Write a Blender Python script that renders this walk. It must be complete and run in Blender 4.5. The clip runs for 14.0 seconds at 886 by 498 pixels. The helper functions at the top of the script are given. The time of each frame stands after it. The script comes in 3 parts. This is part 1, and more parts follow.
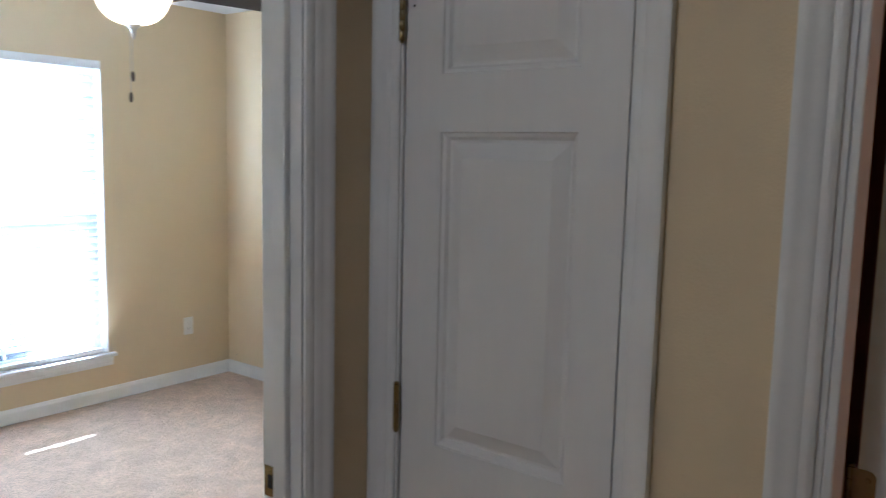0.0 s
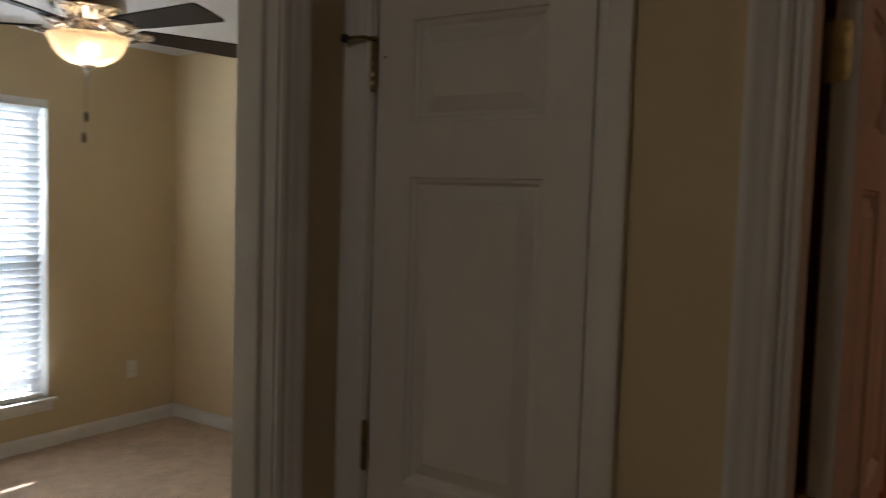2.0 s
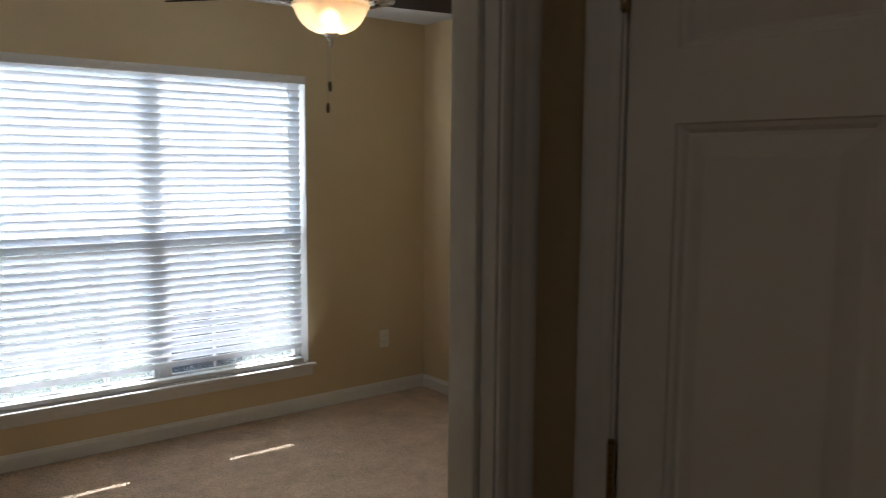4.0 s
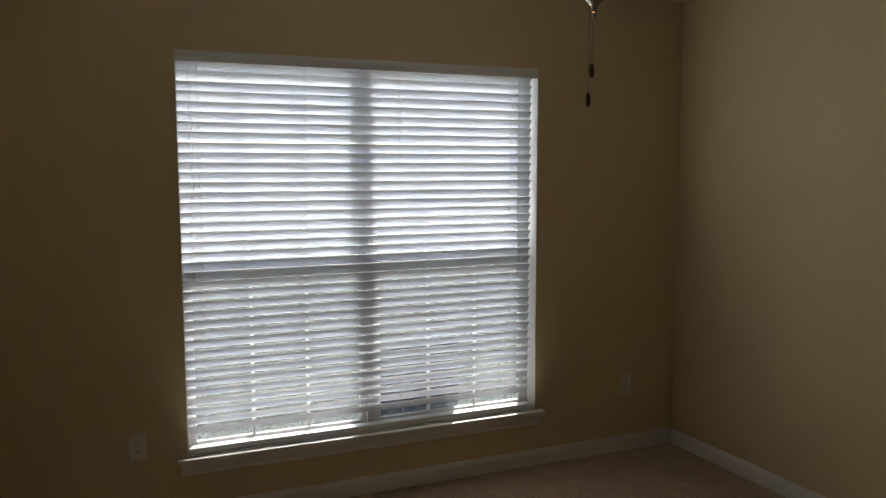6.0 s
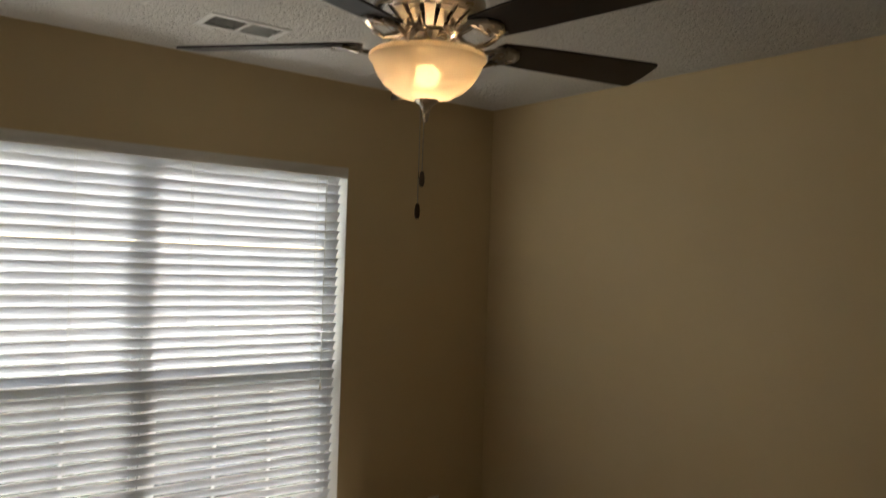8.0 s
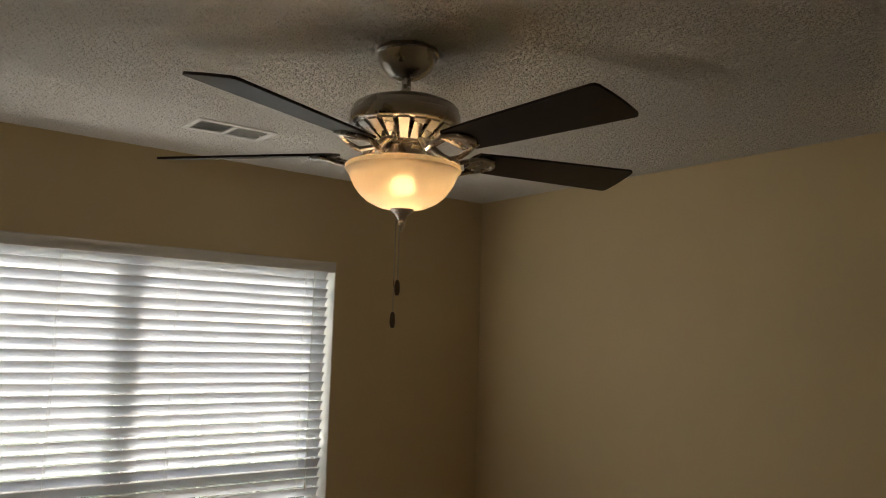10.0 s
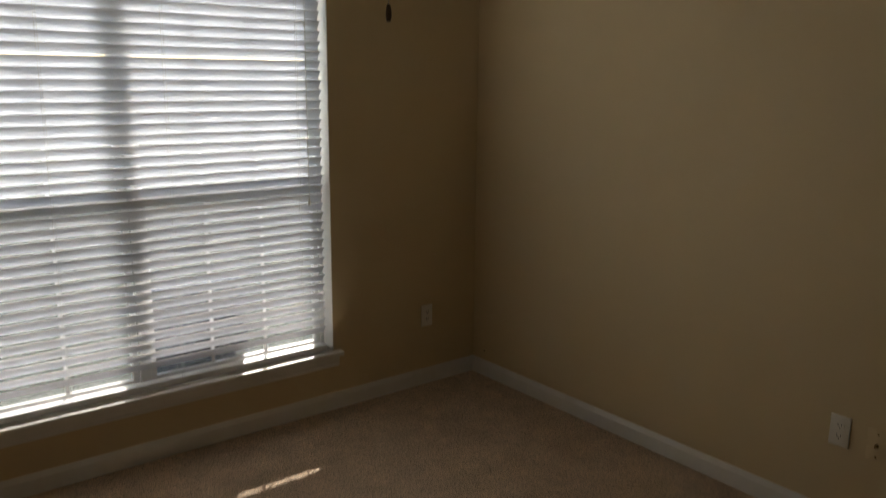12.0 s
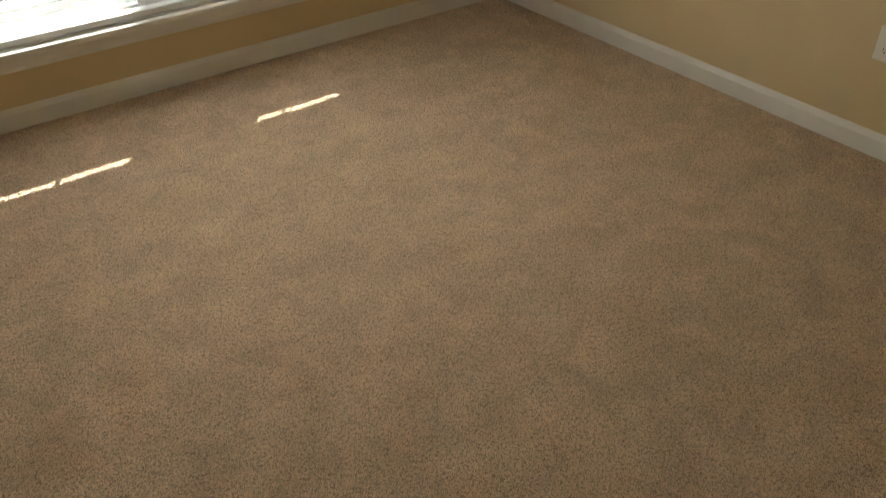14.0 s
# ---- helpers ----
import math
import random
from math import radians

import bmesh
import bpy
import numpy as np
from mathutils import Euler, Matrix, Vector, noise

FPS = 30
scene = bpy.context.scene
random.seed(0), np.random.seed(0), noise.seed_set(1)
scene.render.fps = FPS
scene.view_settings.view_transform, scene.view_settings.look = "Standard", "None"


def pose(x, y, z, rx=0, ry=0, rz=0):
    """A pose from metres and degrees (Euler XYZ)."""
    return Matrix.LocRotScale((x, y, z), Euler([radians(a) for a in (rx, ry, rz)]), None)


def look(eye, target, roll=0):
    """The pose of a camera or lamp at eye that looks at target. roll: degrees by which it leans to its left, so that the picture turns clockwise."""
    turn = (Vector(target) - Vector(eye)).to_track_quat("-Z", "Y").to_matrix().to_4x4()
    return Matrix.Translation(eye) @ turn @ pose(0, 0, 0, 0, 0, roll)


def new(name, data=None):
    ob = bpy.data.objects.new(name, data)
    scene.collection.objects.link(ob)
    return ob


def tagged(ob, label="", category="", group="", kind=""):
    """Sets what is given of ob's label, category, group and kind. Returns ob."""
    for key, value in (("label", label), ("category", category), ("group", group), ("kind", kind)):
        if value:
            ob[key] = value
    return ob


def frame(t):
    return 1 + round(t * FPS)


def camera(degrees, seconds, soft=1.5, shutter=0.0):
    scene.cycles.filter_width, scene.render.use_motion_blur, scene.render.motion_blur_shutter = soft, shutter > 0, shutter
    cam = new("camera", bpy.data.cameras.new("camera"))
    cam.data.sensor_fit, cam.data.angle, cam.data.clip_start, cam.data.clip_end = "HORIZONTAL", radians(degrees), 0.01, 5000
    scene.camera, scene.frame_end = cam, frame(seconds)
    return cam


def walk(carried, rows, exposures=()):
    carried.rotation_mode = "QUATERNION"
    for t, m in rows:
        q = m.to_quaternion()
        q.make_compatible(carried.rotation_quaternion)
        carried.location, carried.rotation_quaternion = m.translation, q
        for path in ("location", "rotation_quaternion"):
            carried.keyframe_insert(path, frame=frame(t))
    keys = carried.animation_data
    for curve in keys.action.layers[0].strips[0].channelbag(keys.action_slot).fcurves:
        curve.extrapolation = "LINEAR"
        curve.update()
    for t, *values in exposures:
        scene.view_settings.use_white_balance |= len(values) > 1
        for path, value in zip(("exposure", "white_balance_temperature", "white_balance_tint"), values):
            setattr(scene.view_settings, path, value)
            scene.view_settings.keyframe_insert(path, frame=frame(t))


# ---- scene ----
cam = camera(58.6, 14.0, soft=1.05, shutter=0.3)
PATH = [
    (0, (-3.376, -4.487, 1.553), (-1.805, -3.273, 1.312), 1.3),
    (0.5, (-3.386, -4.496, 1.557), (-1.973, -3.102, 1.316), 1.4),
    (1, (-3.396, -4.503, 1.568), (-2.034, -3.051, 1.376), 1.4),
    (1.5, (-3.414, -4.494, 1.568), (-2.025, -3.063, 1.41), 0.9),
    (2, (-3.443, -4.482, 1.556), (-1.782, -3.376, 1.424), 1.8),
    (2.5, (-3.507, -4.441, 1.562), (-1.673, -3.66, 1.396), -0.9),
    (3, (-3.444, -4.437, 1.555), (-1.66, -3.546, 1.402), -0.7),
    (3.5, (-3.321, -4.411, 1.542), (-1.783, -3.145, 1.357), 0.5),
    (3.6, (-3.28, -4.427, 1.555), (-1.823, -3.073, 1.345), 0.4),
    (4, (-3.195, -4.29, 1.535), (-1.969, -2.725, 1.318), 0.4),
    (4.1, (-3.172, -4.26, 1.531), (-1.984, -2.665, 1.317), 0.7),
    (4.2, (-3.147, -4.217, 1.539), (-1.99, -2.6, 1.325), 0.6),
    (6.3, (-2.848, -3.427, 1.557), (-2.08, -1.593, 1.343), 0.1),
    (6.5, (-2.805, -3.391, 1.582), (-2.032, -1.56, 1.353), 0.4),
    (7, (-2.786, -3.321, 1.568), (-1.882, -1.549, 1.358), 2.2),
    (7.5, (-2.778, -3.235, 1.607), (-1.675, -1.579, 1.408), 2.9),
    (8, (-2.807, -3.173, 1.616), (-1.572, -1.601, 1.651), 1.9),
    (8.5, (-2.75, -3.213, 1.689), (-1.501, -1.664, 1.89), 1.4),
    (10.8, (-2.77, -3.209, 1.697), (-1.566, -1.629, 1.924), 1.4),
    (11, (-2.773, -3.192, 1.696), (-1.552, -1.619, 1.88), 0.7),
    (11.5, (-2.729, -3.176, 1.656), (-1.498, -1.603, 1.565), 1.0),
    (12, (-2.732, -3.172, 1.598), (-1.519, -1.64, 1.172), 0.6),
    (12.5, (-2.739, -3.157, 1.539), (-1.56, -1.674, 0.899), 0.6),
    (13, (-2.731, -3.157, 1.483), (-1.608, -1.73, 0.646), 0.6),
    (13.5, (-2.678, -3.17, 1.458), (-1.655, -1.805, 0.415), 0.0),
    (14, (-2.643, -3.163, 1.438), (-1.717, -1.863, 0.233), -1.0),
]
# seconds, stops, white balance in kelvin, tint
EXPOSURES = [(0, 5.35, 4550, 9), (0.4, 3.85, 5000, 11), (0.9, 3.2, 5700, 10), (1.7, 3.35, 5800, 10), (2.2, 4.2, 5900, 10), (2.7, 5.85, 5400, 10), (3.2, 6.05, 5000, 10),
             (3.6, 4.65, 5150, 9), (3.9, 3.6, 5700, 10), (4.3, 2.6, 6000, 10), (6.4, 2.2, 6500, 11), (7.6, 2.3, 6800, 11), (8.5, 2.4, 7600, 11), (11.0, 2.35, 7100, 12),
             (12.0, 2.1, 7000, 12), (12.6, 2.4, 7150, 12), (13.1, 2.7, 7500, 11), (13.4, 2.85, 7600, 11), (14.0, 3.85, 7000, 6)]
walk(cam, [(t, look(eye, target, roll)) for t, eye, target, roll in PATH], EXPOSURES)

# ---- light ----
SUN_ELEV, SUN_AZ = 31.4, 27.6      # degrees above the horizon; degrees to the right of the window's outward normal
world = bpy.data.worlds.new("daylight")
world.use_nodes = True
scene.world = world
wn = world.node_tree.nodes
sky = wn.new("ShaderNodeTexSky")
sky.sky_type = "NISHITA"
sky.sun_disc = False
sky.sun_elevation = radians(SUN_ELEV)
sky.sun_rotation = radians(SUN_AZ)
wn["Background"].inputs["Strength"].default_value = 0.16
world.node_tree.links.new(sky.outputs[0], wn["Background"].inputs["Color"])
sun_data = bpy.data.lights.new("sun", "SUN")
sun_data.energy, sun_data.angle, sun_data.color = 3.3, radians(0.53), (1.0, 0.97, 0.93)
sun = new("sun", sun_data)
e, a = radians(SUN_ELEV), radians(SUN_AZ)
sun_dir = Vector((math.sin(a) * math.cos(e), math.cos(a) * math.cos(e), math.sin(e)))
sun.matrix_world = look(sun_dir * 20, (0, 0, 0))
# fill lamp added just inside the window's opening, to brighten the east wall
side_fill_data = bpy.data.lights.new("window_fill", "AREA")
side_fill_data.shape, side_fill_data.size, side_fill_data.size_y, side_fill_data.energy, side_fill_data.spread = "RECTANGLE", 0.06, 1.60, 0.28, radians(72)
side_fill_data.color = (1.0, 0.93, 0.80)
side_fill = new("window_fill", side_fill_data)
side_fill.matrix_world = look((-2.585, -0.050, 1.20), (-2.585 + 0.80, -0.050 - 0.56, 1.20 + 0.22))
# two more added fill strips, downwards to the carpet and upwards to the ceiling
for strip, z, aim, wide, watts in (("window_fill_down", 1.96, (0.0, -0.62, -0.78), 76, 0.33), ("window_fill_up", 0.33, (0.0, -0.22, 0.975), 100, 0.50)):
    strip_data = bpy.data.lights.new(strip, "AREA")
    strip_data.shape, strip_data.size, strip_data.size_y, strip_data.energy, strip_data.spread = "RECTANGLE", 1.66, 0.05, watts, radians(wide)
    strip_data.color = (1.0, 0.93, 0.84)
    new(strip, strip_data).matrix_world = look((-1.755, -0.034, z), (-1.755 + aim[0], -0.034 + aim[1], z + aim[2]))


# ---- materials ----
def material(name, colour, second=None, scale=40.0, rough=0.5, metal=0.0, bump=0.0, bump_scale=None, spec=0.5,
             patch=0.0, patch_scale=2.0, coat=0.0, stretch=(1, 1, 1), detail=4.0):
    """A principled surface with grain, broad mottling and fine relief."""
    m = bpy.data.materials.new(name)
    m.use_nodes = True
    n, l = m.node_tree.nodes, m.node_tree.links
    p = n["Principled BSDF"]
    p.inputs["Roughness"].default_value = rough
    p.inputs["Metallic"].default_value = metal
    p.inputs["Specular IOR Level"].default_value = spec
    p.inputs["Coat Weight"].default_value = coat
    co = n.new("ShaderNodeTexCoord")
    mp = n.new("ShaderNodeMapping")
    mp.inputs["Scale"].default_value = stretch
    l.new(co.outputs["Object"], mp.inputs["Vector"])
    grain = n.new("ShaderNodeTexNoise")
    grain.inputs["Scale"].default_value = scale
    grain.inputs["Detail"].default_value = detail
    l.new(mp.outputs["Vector"], grain.inputs["Vector"])
    mix = n.new("ShaderNodeMix")
    mix.data_type = "RGBA"
    c2 = second or tuple(c * 0.9 for c in colour)
    mix.inputs["A"].default_value = (*colour, 1)
    mix.inputs["B"].default_value = (*c2, 1)
    l.new(grain.outputs["Fac"], mix.inputs["Factor"])
    out = mix.outputs["Result"]
    broad = n.new("ShaderNodeTexNoise")
    broad.inputs["Scale"].default_value = patch_scale
    broad.inputs["Detail"].default_value = 3
    l.new(co.outputs["Object"], broad.inputs["Vector"])
    if patch:
        hsv = n.new("ShaderNodeHueSaturation")
        rng = n.new("ShaderNodeMapRange")
        rng.inputs["From Min"].default_value, rng.inputs["From Max"].default_value = 0.3, 0.7
        rng.inputs["To Min"].default_value, rng.inputs["To Max"].default_value = 1 - patch, 1 + patch
        l.new(broad.outputs["Fac"], rng.inputs["Value"])
        l.new(rng.outputs["Result"], hsv.inputs["Value"])
        l.new(out, hsv.inputs["Color"])
        out = hsv.outputs["Color"]
    l.new(out, p.inputs["Base Color"])
    rr = n.new("ShaderNodeMapRange")
    rr.inputs["To Min"].default_value, rr.inputs["To Max"].default_value = max(0.02, rough - 0.08), min(1, rough + 0.08)
    l.new(broad.outputs["Fac"], rr.inputs["Value"])
    l.new(rr.outputs["Result"], p.inputs["Roughness"])
    if bump:
        b = n.new("ShaderNodeBump")
        b.inputs["Strength"].default_value = 1.0
        b.inputs["Distance"].default_value = bump
        src = grain
        if bump_scale:
            src = n.new("ShaderNodeTexNoise")
            src.inputs["Scale"].default_value = bump_scale
            src.inputs["Detail"].default_value = 2
            l.new(mp.outputs["Vector"], src.inputs["Vector"])
        l.new(src.outputs["Fac"], b.inputs["Height"])
        l.new(b.outputs["Normal"], p.inputs["Normal"])
    return m


def slat_material():
    """White vinyl slat that lets some light through."""
    m = material("white_vinyl_slat", (0.78, 0.795, 0.82), (0.74, 0.755, 0.78), 60, 0.42, stretch=(0.2, 4, 4))
    n, l = m.node_tree.nodes, m.node_tree.links
    tr = n.new("ShaderNodeBsdfTranslucent")
    tr.inputs["Color"].default_value = (0.71, 0.81, 0.96, 1)
    mx = n.new("ShaderNodeMixShader")
    mx.inputs["Fac"].default_value = 0.115
    l.new(n["Principled BSDF"].outputs[0], mx.inputs[1])
    l.new(tr.outputs[0], mx.inputs[2])
    l.new(mx.outputs[0], n["Material Output"].inputs["Surface"])
    return m


def glass_material():
    m = bpy.data.materials.new("window_glass")
    m.use_nodes = True
    n, l = m.node_tree.nodes, m.node_tree.links
    n.remove(n["Principled BSDF"])
    t, g, f, mx = n.new("ShaderNodeBsdfTransparent"), n.new("ShaderNodeBsdfGlossy"), n.new("ShaderNodeFresnel"), n.new("ShaderNodeMixShader")
    t.inputs["Color"].default_value = (0.93, 0.96, 0.95, 1)
    g.inputs["Roughness"].default_value = 0.01
    l.new(f.outputs[0], mx.inputs[0])
    l.new(t.outputs[0], mx.inputs[1])
    l.new(g.outputs[0], mx.inputs[2])
    l.new(mx.outputs[0], n["Material Output"].inputs["Surface"])
    return m


def screen_material():
    """Woven mesh too fine to tell its wires apart: most light passes between them."""
    m = material("insect_mesh", (0.16, 0.16, 0.17), (0.12, 0.12, 0.13), 200, 0.6)
    n, l = m.node_tree.nodes, m.node_tree.links
    holes, mx = n.new("ShaderNodeBsdfTransparent"), n.new("ShaderNodeMixShader")
    mx.inputs["Fac"].default_value = 0.72
    l.new(n["Principled BSDF"].outputs[0], mx.inputs[1])
    l.new(holes.outputs[0], mx.inputs[2])
    l.new(mx.outputs[0], n["Material Output"].inputs["Surface"])
    return m


def bowl_material():
    """Frosted alabaster glass: diffuse, with light coming through from the bulb inside."""
    m = material("frosted_bowl_glass", (0.80, 0.70, 0.54), (0.74, 0.62, 0.46), 14, 0.35)
    n, l = m.node_tree.nodes, m.node_tree.links
    tr = n.new("ShaderNodeBsdfTranslucent")
    tr.inputs["Color"].default_value = (0.95, 0.86, 0.72, 1)
    clear = n.new("ShaderNodeBsdfRefraction")
    clear.inputs["Color"].default_value = (1.0, 0.86, 0.64, 1)
    clear.inputs["Roughness"].default_value = 0.42
    clear.inputs["IOR"].default_value = 1.05
    m1, m2 = n.new("ShaderNodeMixShader"), n.new("ShaderNodeMixShader")
    m1.inputs["Fac"].default_value = 0.34
    m2.inputs["Fac"].default_value = 0.20
    l.new(n["Principled BSDF"].outputs[0], m1.inputs[1])
    l.new(tr.outputs[0], m1.inputs[2])
    l.new(m1.outputs[0], m2.inputs[1])
    l.new(clear.outputs[0], m2.inputs[2])
    l.new(m2.outputs[0], n["Material Output"].inputs["Surface"])
    return m


def glow(name, colour, strength):
    m = bpy.data.materials.new(name)
    m.use_nodes = True
    p = m.node_tree.nodes["Principled BSDF"]
    p.inputs["Base Color"].default_value = (*colour, 1)
    p.inputs["Emission Color"].default_value = (*colour, 1)
    p.inputs["Emission Strength"].default_value = strength
    return m


def carpet_material():
    """Cut-pile carpet: tufts, shade between them put into the colour, and brushed patches."""
    m = material("beige_carpet", (0.79, 0.618, 0.458), (0.74, 0.57, 0.415), 240, 0.95, spec=0.1, detail=3)
    n, l = m.node_tree.nodes, m.node_tree.links
    p = n["Principled BSDF"]
    p.inputs["Sheen Weight"].default_value = 0.06
    p.inputs["Sheen Tint"].default_value = (1.0, 0.80, 0.60, 1)
    p.inputs["Sheen Roughness"].default_value = 0.5
    co = n.new("ShaderNodeTexCoord")
    warp = n.new("ShaderNodeTexNoise")
    warp.inputs["Scale"].default_value = 30
    l.new(co.outputs["Object"], warp.inputs["Vector"])
    add = n.new("ShaderNodeVectorMath")
    add.operation = "MULTIPLY_ADD"
    add.inputs[1].default_value = (0.012, 0.012, 0.012)
    l.new(warp.outputs["Color"], add.inputs[0])
    l.new(co.outputs["Object"], add.inputs[2])
    vo = n.new("ShaderNodeTexVoronoi")
    vo.inputs["Scale"].default_value = 230
    l.new(add.outputs[0], vo.inputs["Vector"])
    fine = n.new("ShaderNodeTexNoise")
    fine.inputs["Scale"].default_value = 420
    fine.inputs["Detail"].default_value = 3
    l.new(co.outputs["Object"], fine.inputs["Vector"])
    curl = n.new("ShaderNodeTexNoise")
    curl.inputs["Scale"].default_value = 215
    curl.inputs["Detail"].default_value = 2
    curl.inputs["Distortion"].default_value = 1.6
    l.new(co.outputs["Object"], curl.inputs["Vector"])
    # the pile's own shade between tufts, painted by darkening the colour with noise
    tuft_shade = n.new("ShaderNodeMapRange")
    tuft_shade.inputs["From Min"].default_value, tuft_shade.inputs["From Max"].default_value = 0.38, 0.53
    tuft_shade.inputs["To Min"].default_value, tuft_shade.inputs["To Max"].default_value = 0.42, 1.11
    l.new(curl.outputs["Fac"], tuft_shade.inputs["Value"])
    brushed = n.new("ShaderNodeTexNoise")
    brushed.inputs["Scale"].default_value = 8.0
    brushed.inputs["Detail"].default_value = 9
    brushed.inputs["Distortion"].default_value = 0.6
    l.new(co.outputs["Object"], brushed.inputs["Vector"])
    br = n.new("ShaderNodeMapRange")
    br.inputs["From Min"].default_value, br.inputs["From Max"].default_value = 0.32, 0.68
    br.inputs["To Min"].default_value, br.inputs["To Max"].default_value = 0.87, 1.09
    l.new(brushed.outputs["Fac"], br.inputs["Value"])
    mul = n.new("ShaderNodeMath")
    mul.operation = "MULTIPLY"
    l.new(tuft_shade.outputs["Result"], mul.inputs[0])
    l.new(br.outputs["Result"], mul.inputs[1])
    hsv = n.new("ShaderNodeHueSaturation")
    l.new(mul.outputs[0], hsv.inputs["Value"])
    old = p.inputs["Base Color"].links[0].from_socket
    l.new(old, hsv.inputs["Color"])
    l.new(hsv.outputs["Color"], p.inputs["Base Color"])
    h = n.new("ShaderNodeMath")
    h.operation = "SUBTRACT"
    l.new(fine.outputs["Fac"], h.inputs[0])
    l.new(vo.outputs["Distance"], h.inputs[1])
    b = n.new("ShaderNodeBump")
    b.inputs["Strength"].default_value = 1.0
    b.inputs["Distance"].default_value = 0.004
    l.new(h.outputs[0], b.inputs["Height"])
    b2 = n.new("ShaderNodeBump")
    b2.inputs["Strength"].default_value = 0.05
    b2.inputs["Distance"].default_value = 0.02
    l.new(brushed.outputs["Fac"], b2.inputs["Height"])
    l.new(b2.outputs["Normal"], b.inputs["Normal"])
    l.new(b.outputs["Normal"], p.inputs["Normal"])
    return m


def ceiling_material():
    """Sprayed texture: flat-topped crumbs with dark pits between."""
    m = material("textured_ceiling_paint", (0.84, 0.83, 0.80), (0.80, 0.79, 0.76), 30, 0.9, spec=0.2)
    n, l = m.node_tree.nodes, m.node_tree.links
    p = n["Principled BSDF"]
    co = n.new("ShaderNodeTexCoord")
    vo = n.new("ShaderNodeTexNoise")
    vo.inputs["Scale"].default_value = 125
    vo.inputs["Detail"].default_value = 2
    vo.inputs["Distortion"].default_value = 0.8
    l.new(co.outputs["Object"], vo.inputs["Vector"])
    r = n.new("ShaderNodeMapRange")
    r.inputs["From Min"].default_value, r.inputs["From Max"].default_value = 0.36, 0.56
    l.new(vo.outputs["Fac"], r.inputs["Value"])
    b = n.new("ShaderNodeBump")
    b.inputs["Strength"].default_value = 1.0
    b.inputs["Distance"].default_value = 0.006
    l.new(r.outputs["Result"], b.inputs["Height"])
    l.new(b.outputs["Normal"], p.inputs["Normal"])
    return m


WALL = material("tan_wall_paint", (0.69, 0.565, 0.355), (0.665, 0.54, 0.335), 6, 0.6, bump=0.0006, bump_scale=220, spec=0.35, patch=0.03, patch_scale=1.3)
TRIM = material("white_trim_paint", (0.78, 0.77, 0.74), (0.73, 0.72, 0.69), 25, 0.38, bump=0.0003, bump_scale=90, patch=0.03, patch_scale=5)
DOOR = material("white_door_paint", (0.76, 0.74, 0.71), (0.72, 0.70, 0.67), 12, 0.42, bump=0.0003, bump_scale=130, patch=0.03, patch_scale=3, stretch=(4, 4, 0.6))
CEIL = ceiling_material()
CARPET = carpet_material()
SLAT = slat_material()
VINYL = material("white_vinyl", (0.80, 0.80, 0.79), (0.76, 0.76, 0.75), 20, 0.4, patch=0.03)
GLASS = glass_material()
SCREEN = screen_material()
CORD = material("white_cord", (0.75, 0.75, 0.73), (0.68, 0.68, 0.66), 300, 0.8)
BRASS = material("aged_brass", (0.40, 0.31, 0.15), (0.24, 0.185, 0.09), 60, 0.24, 1.0, bump=0.0002, patch=0.15, patch_scale=30)
POLISHED = material("polished_brass", (0.80, 0.58, 0.25), (0.72, 0.50, 0.20), 40, 0.14, 1.0, patch=0.08, patch_scale=30)
PULL = material("dark_wood_pull", (0.10, 0.065, 0.045), (0.07, 0.045, 0.03), 40, 0.4, patch=0.1, patch_scale=40)
NICKEL = material("brushed_nickel", (0.52, 0.49, 0.45), (0.42, 0.39, 0.36), 90, 0.28, 1.0, stretch=(1, 1, 8), patch=0.06, patch_scale=12)
BLADE = material("dark_walnut_blade", (0.034, 0.023, 0.017), (0.020, 0.014, 0.011), 12, 0.45, spec=0.22, stretch=(1, 9, 1), patch=0.1, patch_scale=4)
BOWL = bowl_material()
PLASTIC = material("ivory_plastic", (0.86, 0.84, 0.78), (0.82, 0.80, 0.74), 30, 0.35)
SLOT = material("dark_slot", (0.03, 0.028, 0.025), (0.02, 0.018, 0.016), 50, 0.7)
RUBBER = material("dark_rubber", (0.05, 0.04, 0.035), (0.03, 0.025, 0.02), 80, 0.8)
TERRA = material("terracotta_paint", (0.42, 0.165, 0.085), (0.39, 0.15, 0.075), 6, 0.6, bump=0.0006, bump_scale=220, patch=0.03)
TUB = material("tan_acrylic", (0.70, 0.40, 0.24), (0.66, 0.37, 0.22), 8, 0.3, patch=0.02)
TILE = material("bath_tile", (0.45, 0.36, 0.27), (0.38, 0.30, 0.22), 8, 0.4, patch=0.06)
CONCRETE = material("pale_concrete", (0.50, 0.48, 0.44), (0.42, 0.40, 0.37), 12, 0.9, bump=0.003, patch=0.1, patch_scale=0.5)
LAWN = material("dull_lawn", (0.045, 0.050, 0.030), (0.028, 0.032, 0.018), 30, 0.95, bump=0.02, patch=0.15, patch_scale=0.8)
UNIT = material("grey_blue_painted_steel", (0.085, 0.10, 0.145), (0.065, 0.078, 0.115), 20, 0.85, 0.0, spec=0.15, patch=0.1)
BULB = glow("bulb_glow", (1.0, 0.84, 0.65), 8.0)
HALL_FILL = glow("hall_fill_glow", (1.0, 0.92, 0.82), 0.60)
BATH_FILL = glow("bath_fill_glow", (1.0, 0.56, 0.30), 1.0)


